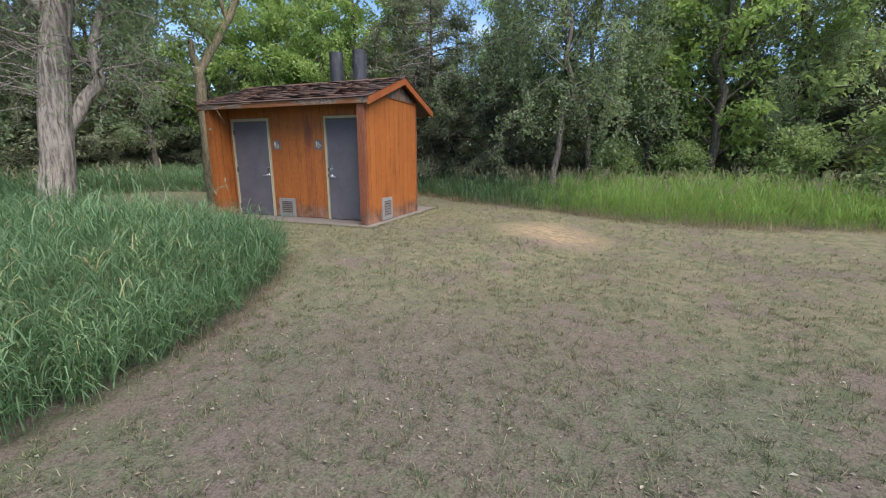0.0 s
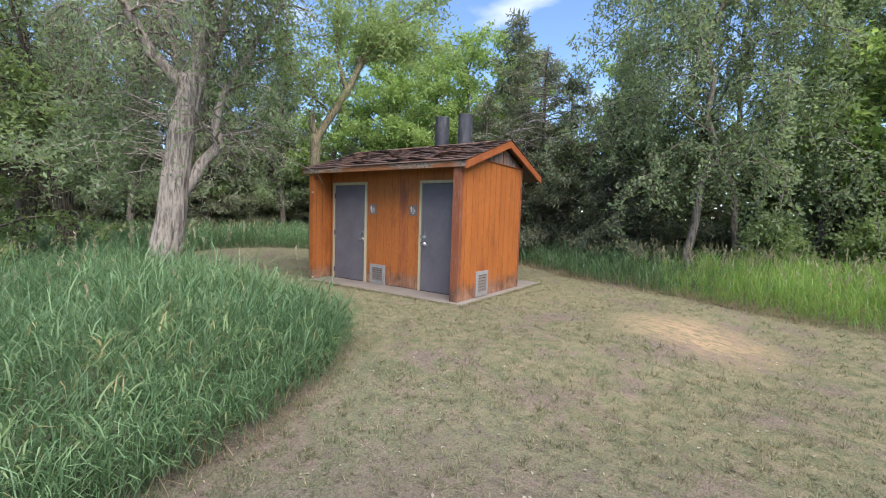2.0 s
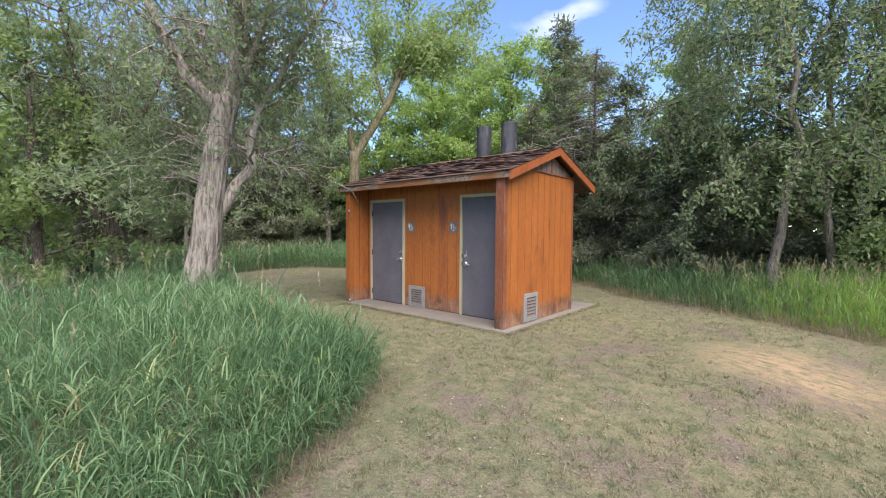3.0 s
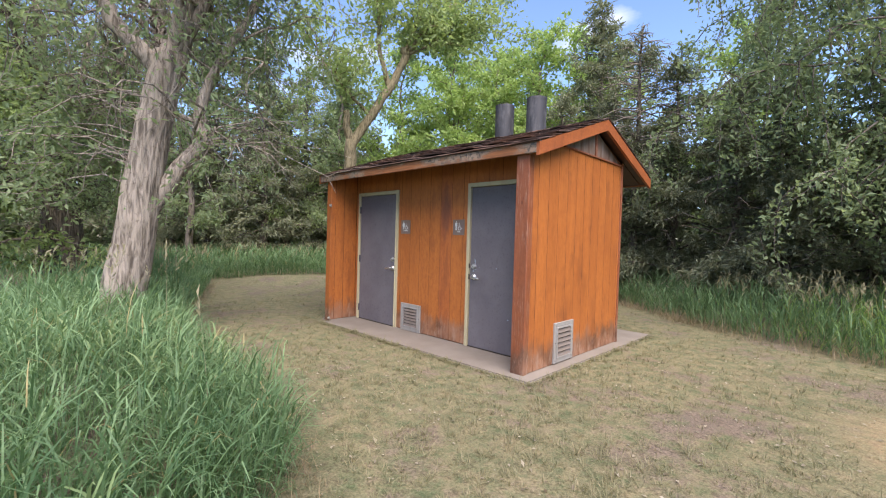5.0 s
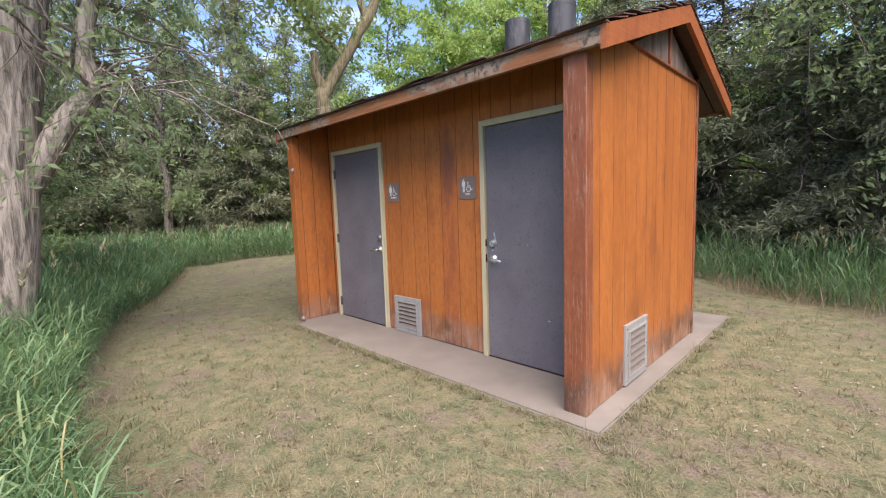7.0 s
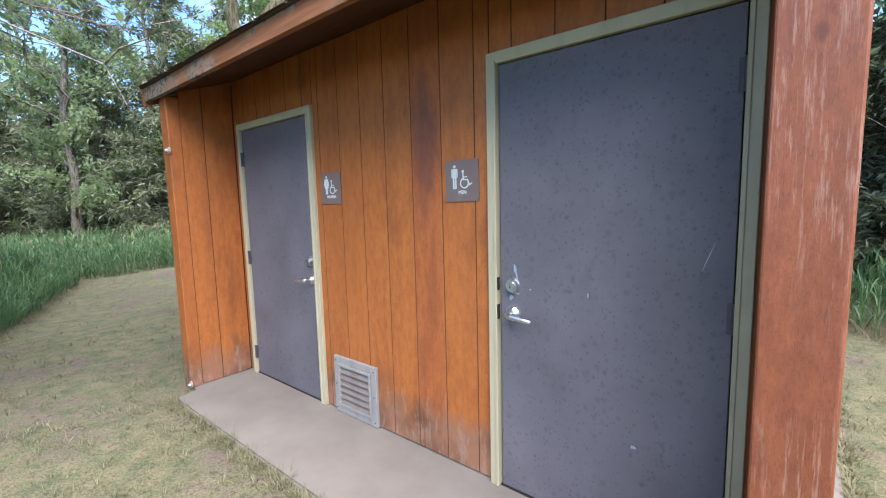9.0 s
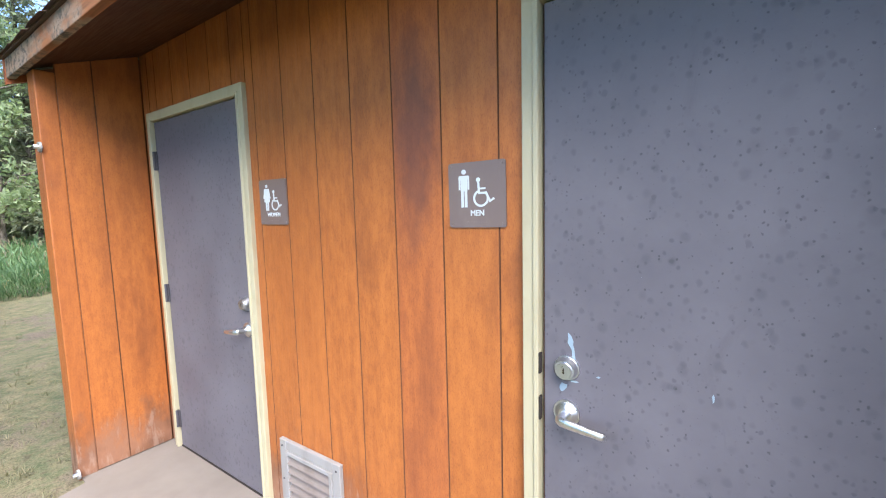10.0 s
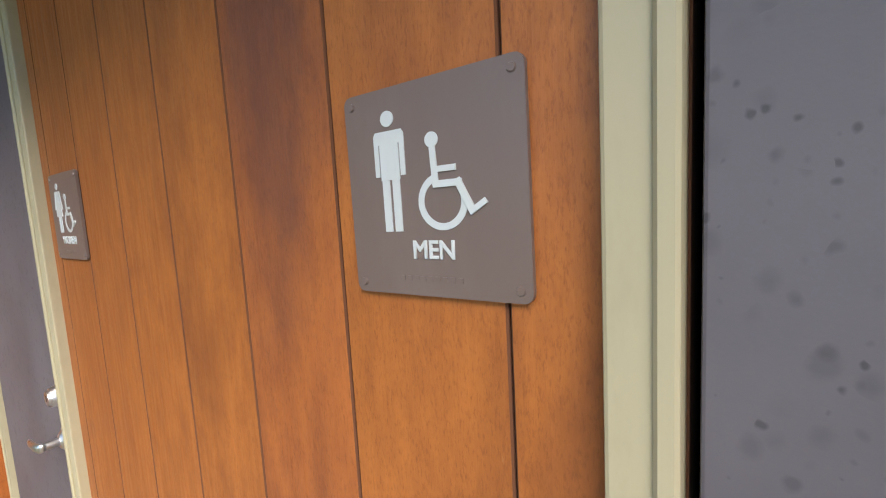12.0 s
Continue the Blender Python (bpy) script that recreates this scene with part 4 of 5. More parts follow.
def along_lines(lines, n, rng, lo=0.25, sigma=0.12):
    """n points scattered about polylines, and the lines' directions there."""
    segs, w = [], []
    for pts in lines:
        k = len(pts) - 1
        for i in range(k):
            if (i + 1) / k > lo:
                segs.append((pts[i], pts[i + 1]))
                w.append((pts[i + 1] - pts[i]).length)
    a = np.array([s[0] for s in segs])
    b = np.array([s[1] for s in segs])
    w = np.array(w) / sum(w)
    i = rng.choice(len(segs), n, p=w)
    u = rng.uniform(0, 1, (n, 1))
    p = a[i] + (b[i] - a[i]) * u
    d = b[i] - a[i]
    d /= np.linalg.norm(d, axis=1, keepdims=True) + 1e-9
    return p + rng.normal(0, sigma, (n, 3)), d


def broadleaf(seed, h, r0, base, spread, count, size, bark, leaf, droop=0.0, lean=(0, 0), name="tree", label="", group="", branches=24, hang=0.0, sigma=0.16, twigs=5):
    """A broad-leaved tree: wavering trunk, rising or drooping limbs, twigs, and a crown of single leaves."""
    rng, nr = random.Random(seed), np.random.default_rng(seed)
    t = thing(name, label, "tree", group)
    w = Wood()
    top = Vector((lean[0] * h, lean[1] * h, h))
    trunk = curve_pts((0, 0, -0.1), top, 12, (rng.uniform(-0.3, 0.3), rng.uniform(-0.3, 0.3), 0), rng, 0.02)
    w.limb(trunk, r0, r0 * 0.12, 9, 0.06, rng, 0.35)
    lines = []
    for b in range(branches):
        u = base + (0.98 - base) * (b + rng.random()) / branches
        i = min(int(u * 12), 11)
        o = trunk[i].lerp(trunk[i + 1], u * 12 - i)
        az = b * 2.399 + rng.uniform(-0.5, 0.5)
        reach = spread * (1 - 0.65 * ((u - base) / (1 - base)) ** 1.6) * rng.uniform(0.65, 1.15)
        rise = reach * (rng.uniform(0.25, 0.75) - droop)
        e = o + Vector((math.cos(az) * reach, math.sin(az) * reach, rise))
        pts = curve_pts(o, e, 6, (0, 0, reach * (0.10 + 0.25 * droop)), rng, 0.06)
        w.limb(pts, r0 * 0.36 * (1.1 - u), 0.012, 5, 0.05, rng)
        lines.append(pts)
        for k in range(twigs):
            j = rng.randint(2, 6)
            q = pts[j]
            dirn = Vector((rng.gauss(0, 1), rng.gauss(0, 1), rng.gauss(0.1 - droop, 0.6))).normalized()
            e2 = q + dirn * reach * rng.uniform(0.25, 0.5)
            tw = curve_pts(q, e2, 3, (0, 0, 0.05 - 0.1 * droop), rng, 0.08)
            w.limb(tw, 0.014, 0.004, 3, 0, rng)
            lines.append(tw)
            if hang:
                for _ in range(2):
                    p = tw[rng.randint(1, 3)]
                    hl = hang * rng.uniform(0.4, 1.2)
                    hp = curve_pts(p, p + Vector((rng.gauss(0, 0.2), rng.gauss(0, 0.2), -hl)), 4, (rng.gauss(0, 0.1), rng.gauss(0, 0.1), 0), rng, 0.05)
                    w.limb(hp, 0.011, 0.004, 3, 0, rng)
                    lines.append(hp)
    mesh_ob("trunk", w.v, w.f, bark, t, smooth=True)
    c, d = along_lines(lines, count, nr, 0.2, sigma)
    v, f = leaves(c, size, nr, 0.5)
    mesh_ob("crown", v, f, leaf, t)
    return t


def conifer(seed, h, r0, spread, count, size, leaf, name="conifer_tree", label="", group="", base=0.04, bare=0.0, tiers=11):
    """A cedar or spruce: straight trunk, tiers of drooping boughs with flat sprays, dead grey twigs inside."""
    rng, nr = random.Random(seed), np.random.default_rng(seed)
    t = thing(name, label, "tree", group)
    w, dead = Wood(), Wood()
    trunk = curve_pts((0, 0, -0.1), (rng.uniform(-0.2, 0.2), rng.uniform(-0.2, 0.2), h), 10, (0, 0, 0), rng, 0.008)
    w.limb(trunk, r0, 0.02, 8, 0.05, rng, 0.3)
    lines, n = [], int(h * tiers)
    for b in range(n):
        u = base + (0.985 - base) * ((b + rng.random()) / n)
        i = min(int(u * 10), 9)
        o = trunk[i].lerp(trunk[i + 1], u * 10 - i)
        az = b * 2.399 + rng.uniform(-0.4, 0.4)
        reach = spread * (1.02 - u) ** 0.75 * rng.uniform(0.55, 1.2) + 0.12
        e = o + Vector((math.cos(az) * reach, math.sin(az) * reach, reach * rng.uniform(-0.35, 0.25)))
        pts = curve_pts(o, e, 5, (0, 0, reach * 0.08), rng, 0.04)
        (dead if rng.random() < bare else w).limb(pts, 0.02 + 0.02 * (1 - u), 0.005, 4, 0, rng)
        grey = rng.random() < bare
        if not grey:
            lines.append(pts)
        for k in range(4):
            q = pts[rng.randint(1, 5)]
            e2 = q + (Vector((rng.gauss(0, 1), rng.gauss(0, 1), rng.gauss(-0.15, 0.3))).normalized() + Vector((math.cos(az), math.sin(az), 0)) * 0.6) * reach * rng.uniform(0.2, 0.4)
            tw = curve_pts(q, e2, 2, (0, 0, -0.03), rng, 0.05)
            (dead if grey else w).limb(tw, 0.008, 0.003, 3, 0, rng)
            if not grey:
                lines.append(tw)
    mesh_ob("trunk", w.v, w.f, MAT_BARK_DARK, t, smooth=True)
    if dead.v:
        tagged(mesh_ob("dead_brush", dead.v, dead.f, MAT_DEADWOOD, t, "bare grey dead branches"), kind="stuff")
    c, d = along_lines(lines, count, nr, 0.15, 0.09)
    v, f = leaves(c, size, nr, 0.27, d, 0.8, 0.7)
    mesh_ob("crown", v, f, leaf, t)
    return t


def place(src, x, y, s, turn):
    m = pose(x, y, float(ground_z(x, y)), 0, 0, turn)
    ob = copy_thing(src, m)
    ob.scale = (s, s, s)
    return ob


# the rough-barked tree by the tall grass
def great_tree():
    rng, nr = random.Random(11), np.random.default_rng(11)
    t = thing("cottonwood_tree", "large pale ridged-bark cottonwood tree with forked trunk in tall grass", "tree", at=(-4.47, -3.08, -0.1))
    w = Wood()
    o = Vector((4.47, 3.08, 0.1))
    P = lambda *p: Vector(p) + o
    trunk = [P(-4.47, -3.10, -0.15), P(-4.47, -3.09, 0.15), P(-4.46, -3.07, 0.58), P(-4.42, -2.97, 1.18), P(-4.40, -2.90, 1.9), P(-4.36, -2.80, 2.7), P(-4.30, -2.62, 3.72)]
    fine = []
    for a, b in zip(trunk, trunk[1:]):
        fine += [a.lerp(b, k / 5) for k in range(5)]
    fine.append(trunk[-1])
    bole = [a.lerp(b, k / 3) for a, b in zip(fine, fine[1:]) for k in range(3)] + [fine[-1]]
    ring = 64
    first = len(w.v)
    w.limb(bole, 0.255, 0.185, ring, 0.0, rng, 0.25)
    for i, c0 in enumerate(bole):
        for j in range(ring):
            q = w.v[first + i * ring + j]
            a = 2 * math.pi * j / ring
            ridge = 1 - 2.2 * abs(noise.noise((math.cos(a) * 3.6, math.sin(a) * 3.6, c0.z * 0.85 + 0.5 * math.sin(3 * a))))
            knob = noise.noise((math.cos(a) * 1.1, math.sin(a) * 1.1, c0.z * 1.6 + 7))
            w.v[first + i * ring + j] = c0 + (q - c0) * (1 + 0.085 * ridge + 0.07 * knob)
    lines = []

    def arm(pts, r0, r1, n=9, leafy=True):
        dense = []
        for a, b in zip(pts, pts[1:]):
            dense += [a.lerp(b, k / 3) + Vector((rng.gauss(0, 0.012), rng.gauss(0, 0.012), 0)) for k in range(3)]
        dense.append(pts[-1])
        w.limb(dense, r0, r1, n, 0.06, rng)
        if leafy:
            lines.append(dense[len(dense) // 2:])
        return dense

    arms = [
        arm([P(-4.38, -2.84, 1.62), P(-4.25, -2.48, 2.25), P(-4.16, -2.26, 2.60), P(-4.20, -2.30, 3.0), P(-4.10, -2.15, 3.6), P(-3.8, -1.7, 4.6), P(-3.5, -1.2, 5.6)], 0.125, 0.03),
        arm([P(-4.31, -2.64, 3.55), P(-4.25, -2.46, 4.3), P(-4.22, -2.36, 5.2), P(-4.12, -2.2, 7.0)], 0.185, 0.06),
        arm([P(-4.31, -2.66, 3.4), P(-4.50, -3.2, 4.0), P(-4.64, -3.6, 4.85), P(-5.0, -4.3, 6.5)], 0.125, 0.04),
        arm([P(-4.29, -2.6, 3.65), P(-4.15, -2.2, 4.6), P(-4.0, -2.0, 5.6), P(-3.6, -1.6, 7.2)], 0.10, 0.03),
        arm([P(-4.30, -2.6, 3.5), P(-3.9, -2.6, 4.4), P(-3.2, -2.9, 5.4), P(-2.6, -3.0, 6.6)], 0.09, 0.02),
        arm([P(-4.32, -2.7, 3.3), P(-5.0, -2.6, 4.2), P(-5.9, -2.4, 5.2), P(-6.6, -2.2, 6.4)], 0.10, 0.02),
    ]
    for q in range(150):
        a = arms[rng.randrange(6)]
        p = a[rng.randint(len(a) // 3, len(a) - 1)]
        L = rng.uniform(0.7, 2.0)
        az = rng.uniform(0, 6.283)
        e = p + Vector((math.cos(az) * L, math.sin(az) * L, rng.uniform(-0.5, 0.6) * L))
        tw = curve_pts(p, e, 6, (0, 0, 0.12 * L), rng, 0.08)
        w.limb(tw, rng.uniform(0.014, 0.03), 0.004, 5, 0, rng)
        lines.append(tw)
        for k in range(4):
            p2 = tw[rng.randint(2, 6)]
            hl = rng.uniform(0.4, 1.4)
            hp = curve_pts(p2, p2 + Vector((rng.gauss(0, 0.3), rng.gauss(0, 0.3), -hl)), 5, (rng.gauss(0, 0.12), rng.gauss(0, 0.12), 0), rng, 0.06)
            w.limb(hp, 0.008, 0.003, 3, 0, rng)
            lines.append(hp)
    # bare dead twigs that hang out from the knee of the broken limb
    for q in range(20):
        p = arms[0][rng.randint(5, 10)]
        L = rng.uniform(0.9, 2.3)
        az = rng.uniform(radians(35), radians(175))
        e = p + Vector((math.cos(az) * L, math.sin(az) * L, rng.uniform(-0.42, 0.10) * L))
        tw = curve_pts(p, e, 7, (0, 0, 0.10 * L), rng, 0.07)
        w.limb(tw, rng.uniform(0.010, 0.020), 0.003, 5, 0, rng)
        for k in range(4):
            p2 = tw[rng.randint(2, 6)]
            e2 = p2 + Vector((rng.gauss(0, 0.3), rng.gauss(0.1, 0.3), rng.gauss(-0.12, 0.22)))
            w.limb(curve_pts(p2, e2, 4, (0, 0, 0.03), rng, 0.09), 0.006, 0.002, 3, 0, rng)
    # leafy low boughs on the far side of the trunk
    for q in range(22):
        z = rng.uniform(1.9, 3.4)
        p = P(-4.45, -2.95 + 0.15 * (z - 1.9), z)
        L = rng.uniform(1.0, 2.3)
        az = rng.uniform(math.pi * 1.02, math.pi * 1.55)
        e = p + Vector((math.cos(az) * L, math.sin(az) * L, rng.uniform(-0.35, 0.15) * L))
        tw = curve_pts(p, e, 6, (0, 0, 0.15 * L), rng, 0.06)
        w.limb(tw, 0.013, 0.003, 5, 0, rng)
        lines += [tw, tw]
        for k in range(7):
            p2 = tw[rng.randint(2, 6)]
            e2 = p2 + Vector((rng.gauss(0, 0.35), rng.gauss(0, 0.35), rng.gauss(-0.1, 0.22)))
            t2 = curve_pts(p2, e2, 3, (0, 0, 0), rng, 0.06)
            w.limb(t2, 0.007, 0.003, 3, 0, rng)
            lines.append(t2)
    mesh_ob("trunk", w.v, w.f, MAT_BARK, t, "pale deeply ridged bark", smooth=True)
    c, d = along_lines(lines, 27000, nr, 0.3, 0.075)
    keep = np.linalg.norm((c - np.array(o))[:, :2] - np.array([-4.42, -2.9]), axis=1) > 0.75
    v, f = leaves(c[keep], 0.088, nr, 0.42)
    mesh_ob("crown", v, f, MAT_LEAF_WILLOW, t)
    return t


cottonwood = great_tree()


# the crooked tree behind the building
def crooked_tree():
    rng, nr = random.Random(23), np.random.default_rng(23)
    t = thing("crooked_tree", "slender crooked olive-barked tree with broken stub and airy leaves", "tree", at=(-5.79, 1.2, -0.05))
    o = Vector((5.79, -1.2, 0.05))
    P = lambda *p: Vector(p) + o
    w, lines = Wood(), []

    def arm(pts, r0, r1, leafy=True):
        dense = []
        for a, b in zip(pts, pts[1:]):
            dense += [a.lerp(b, k / 4) + Vector((rng.gauss(0, 0.015), rng.gauss(0, 0.015), 0)) for k in range(4)]
        dense.append(pts[-1])
        w.limb(dense, r0 * 0.76, r1 * 0.76, 10, 0.05, rng)
        if leafy:
            lines.append(dense)
        return dense

    arm([P(-5.79, 1.2, -0.1), P(-5.8, 1.18, 1.5), P(-5.79, 1.2, 2.9), P(-5.79, 1.21, 3.5)], 0.20, 0.165, False)
    arm([P(-5.79, 1.21, 3.4), P(-5.83, 1.10, 3.8), P(-5.84, 1.08, 4.15)], 0.13, 0.085, False)
    arms = [
        arm([P(-5.79, 1.21, 3.4), P(-5.64, 1.6, 4.1), P(-5.45, 2.13, 5.02), P(-5.36, 2.35, 5.61), P(-5.38, 2.3, 5.8)], 0.14, 0.10, False),
        arm([P(-5.37, 2.33, 5.55), P(-5.09, 3.07, 6.79), P(-4.8, 3.85, 7.32), P(-4.3, 4.9, 8.4)], 0.085, 0.02),
        arm([P(-5.5, 2.0, 4.8), P(-5.62, 1.75, 5.8), P(-5.6, 1.7, 7.0), P(-5.5, 1.8, 9.0)], 0.085, 0.02),
        arm([P(-5.4, 2.2, 5.3), P(-5.2, 2.6, 6.5), P(-5.3, 2.7, 8.4)], 0.06, 0.015),
        arm([P(-5.64, 1.6, 4.1), P(-5.9, 0.8, 4.8), P(-6.2, 0.1, 5.9)], 0.05, 0.012),
        arm([P(-5.37, 2.33, 5.6), P(-4.9, 2.9, 6.0), P(-4.2, 3.6, 6.3)], 0.045, 0.012),
    ]
    for q in range(120):
        a = arms[rng.randrange(1, 6)]
        p = a[rng.randint(len(a) // 4, len(a) - 1)]
        L = rng.uniform(0.4, 1.5)
        e = p + Vector((rng.gauss(0, 1), rng.gauss(0, 1), rng.gauss(0.2, 0.6))).normalized() * L
        tw = curve_pts(p, e, 4, (0, 0, 0.1 * L), rng, 0.07)
        w.limb(tw, 0.013, 0.003, 4, 0, rng)
        lines.append(tw)
    mesh_ob("trunk", w.v, w.f, MAT_BARK_OLIVE, t, smooth=True)
    c, d = along_lines(lines, 13000, nr, 0.35, 0.16)
    v, f = leaves(c, 0.12, nr, 0.45)
    mesh_ob("crown", v, f, MAT_LEAF_MID, t)


crooked_tree()

# kinds of woodland tree, each built once
ash = broadleaf(31, 11.5, 0.17, 0.12, 3.1, 9500, 0.20, MAT_BARK_DARK, MAT_LEAF_BRIGHT, name="ash_tree", label="tall slender ash tree with bright green leaves", group="woodland trees")
elm = broadleaf(47, 10.5, 0.20, 0.06, 3.4, 9000, 0.19, MAT_BARK_DARK, MAT_LEAF_MID, 0.25, name="elm_tree", label="spreading elm tree with dull green leaves down low", group="woodland trees")
willow = broadleaf(53, 9.5, 0.10, 0.24, 2.7, 19000, 0.098, MAT_BARK_GREY, MAT_LEAF_WILLOW, 0.55, name="willow_tree", label="grey-green willow tree with hanging twigs and pale trunk", group="woodland trees", hang=1.15, sigma=0.09)
cedar = conifer(61, 6.2, 0.13, 1.9, 15000, 0.165, MAT_NEEDLE, "cedar_tree", "dense dark cedar tree with grey dead twigs", "woodland conifers", 0.02, 0.34)
spruce = conifer(67, 10.0, 0.18, 2.3, 15000, 0.205, MAT_NEEDLE, "spruce_tree", "tall pointed dark spruce tree", "woodland conifers", 0.04, 0.10)
dead_cedar = conifer(64, 7.2, 0.12, 2.6, 2600, 0.13, MAT_NEEDLE, "dead_cedar_tree", "half-dead grey cedar tree with bare twigs", "", 0.50, 0.88)
shrub = broadleaf(71, 2.6, 0.05, 0.02, 1.5, 5000, 0.15, MAT_BARK_DARK, MAT_LEAF_MID, 0.1, name="shrub", label="leafy green shrub at the woodland edge", group="woodland shrubs", branches=20)
for ob, (x, y, turn) in ((ash, (-11.6, 11.0, 0)), (elm, (9.2, 8.4, 0)), (willow, (2.91, 4.9, 0)), (cedar, (-1.1, 7.9, 0)), (spruce, (-4.2, 10.3, 0)), (shrub, (10.5, 4.3, 0)), (dead_cedar, (-1.95, 7.6, 0))):
    ob.matrix_basis = pose(x, y, float(ground_z(x, y)), 0, 0, turn)

far_cedar = conifer(66, 6.2, 0.13, 1.9, 7000, 0.23, MAT_NEEDLE, "cedar_tree", "dark cedar tree beyond the meadow", "woodland conifers", 0.02, 0.20, 6)
far_ash = broadleaf(37, 11.5, 0.17, 0.10, 3.1, 9500, 0.17, MAT_BARK_GREY, MAT_LEAF_WILLOW, name="ash_tree", label="grey-green ash tree beyond the meadow", group="woodland trees", twigs=3)
for ob, (x, y) in ((far_cedar, (-17.5, 13.4)), (far_ash, (-22.4, 11.8))):
    ob.matrix_basis = pose(x, y, float(ground_z(x, y)))

NEAR_ROW = [
    (cedar, -1.9, 8.4, 0.75, 75), (cedar, 1.3, 7.2, 0.8, 33), (ash, -8.0, 12.2, 0.86, 20), (ash, -6.0, 13.2, 0.9, 250), (ash, -11.0, 13.4, 0.95, 130), (ash, -9.4, 11.4, 0.8, 300), (ash, -0.6, 14.4, 0.8, 310),
    (willow, 1.13, 8.2, 1.05, 80), (willow, 3.6, 6.6, 0.95, 200), (willow, 5.3, 7.6, 0.9, 310), (ash, 7.0, 6.6, 0.8, 40),
    (cedar, 0.4, 7.4, 0.85, 120), (cedar, -2.6, 7.6, 0.9, 210), (cedar, -4.6, 8.3, 1.0, 50), (cedar, 2.6, 8.6, 0.9, 300),
    (spruce, -0.2, 10.6, 0.6, 140), (ash, -7.0, 10.6, 0.84, 100), (ash, -6.4, 14.6, 0.85, 190), (ash, -8.2, 9.6, 0.72, 220), (ash, -10.4, 10.0, 0.7, 10), (cedar, 4.4, 9.8, 0.8, 10), (cedar, 6.0, 8.9, 0.7, 60),
    (ash, 6.4, 9.4, 0.9, 77), (ash, 12.0, 8.8, 0.9, 160), (willow, 8.6, 6.9, 0.75, 290), (cedar, 8.0, 8.9, 1.0, 20), (cedar, 10.6, 8.6, 1.1, 250),
]
LEFT_ROW = [
    (far_cedar, -13.6, 14.2, 1.3, 200), (far_cedar, -10.2, 14.6, 1.25, 100), (far_cedar, -21.0, 10.2, 1.45, 95), (far_cedar, -24.0, 7.4, 1.5, 170), (far_cedar, -26.2, 4.0, 1.4, 260),
    (far_cedar, -27.2, 0.6, 1.45, 330), (far_ash, -25.4, 6.0, 1.2, 110), (far_ash, -29.4, 1.8, 1.15, 190), (spruce, -22.8, 3.4, 1.1, 40), (spruce, -21.8, 8.6, 1.15, 140),
    (ash, -15.6, 10.8, 1.0, 85), (ash, -13.4, 12.2, 1.05, 265), (spruce, -18.8, 9.0, 1.0, 300), (far_cedar, -15.4, 12.8, 1.2, 40), (far_cedar, -19.2, 11.6, 1.3, 310), (far_cedar, -25.4, 2.4, 1.3, 12), (far_cedar, -22.6, 5.6, 1.25, 77),
    (far_cedar, -27.0, -3.4, 1.45, 145), (far_ash, -19.0, -6.4, 1.15, 75),
    (elm, -9.6, -6.6, 0.8, 215), (elm, -8.4, -4.7, 0.58, 40), (elm, -20.5, 6.8, 0.9, 130), (spruce, -19.4, 5.0, 1.15, 210), (far_ash, -20.6, 2.2, 1.05, 20), (far_ash, -17.6, 8.0, 0.95, 160), (far_cedar, -24.0, -7.6, 1.4, 22),
]
for src, x, y, s, turn in NEAR_ROW + LEFT_ROW:
    place(src, x, y, s, turn)

for x, y, s, turn in ((-9.36, -3.1, 0.9, 165), (-11.9, -3.54, 0.95, 35)):
    old = tagged(place(cottonwood, x, y, s, turn), "large dark-barked cottonwood tree standing in tall grass", "tree", "dark cottonwoods")
    for child in old.children:
        if child.name.startswith("trunk"):
            child.data = child.data.copy()
            child.data.materials[0] = MAT_BARK_BROWN
            child["label"] = "dark brown ridged bark"

# deeper rows of the wood, and the trees that close the clearing behind
wood_rng = random.Random(90)
edge = [(-30, -12), (-33, -2), (-30, 8), (-21, 15.5), (-9, 16.5), (-1, 12.8), (4, 11.2), (9, 11), (15, 10.5), (20, 9)]
for a, b in zip(edge, edge[1:]):
    for k in range(1 if a[0] < -10 else 2):
        u = (k + wood_rng.uniform(0.1, 0.9)) / (1 if a[0] < -10 else 2)
        x, y = a[0] + (b[0] - a[0]) * u, a[1] + (b[1] - a[1]) * u
        place(wood_rng.choice((far_ash, elm, far_cedar, far_cedar, far_ash)), x + wood_rng.uniform(-0.6, 0.6), y + wood_rng.uniform(-0.6, 0.6), wood_rng.uniform(0.6, 0.82), wood_rng.uniform(0, 360))
for x, y in ((25, -4), (27, -18), (14, -29), (-2, -28), (-15, -22)):
    place(far_ash, x, y, 1.1, wood_rng.uniform(0, 360))
for x, y, s in ((8.4, 5.4, 0.7), (12.8, 5.2, 0.9), (6.2, 5.9, 0.6), (4.4, 6.0, 0.6)):
    place(shrub, x, y, s, wood_rng.uniform(0, 360))


def far_woods():
    """The depth of the wood, far behind the edge: a belt of dark boughs too far off to pick apart."""
    rng = np.random.default_rng(95)
    n = 42000
    a = rng.uniform(radians(-25), radians(215), n)
    r = rng.uniform(34, 42, n)
    h = rng.uniform(0, 1, n) ** 1.25
    top = 6.6 + 1.8 * np.sin(a * 9) + 1.1 * np.sin(a * 23 + 1) + 0.8 * np.sin(a * 51)
    c = np.stack([-1 + r * np.cos(a), -4 + r * 0.82 * np.sin(a), h * top - 0.1], 1)
    v, f = leaves(c, 0.9, rng, 0.5)
    tagged(mesh_ob("far_woods", v, f, MAT_FAR), "dark dense far woodland behind the clearing", "woods", kind="stuff")


far_woods()

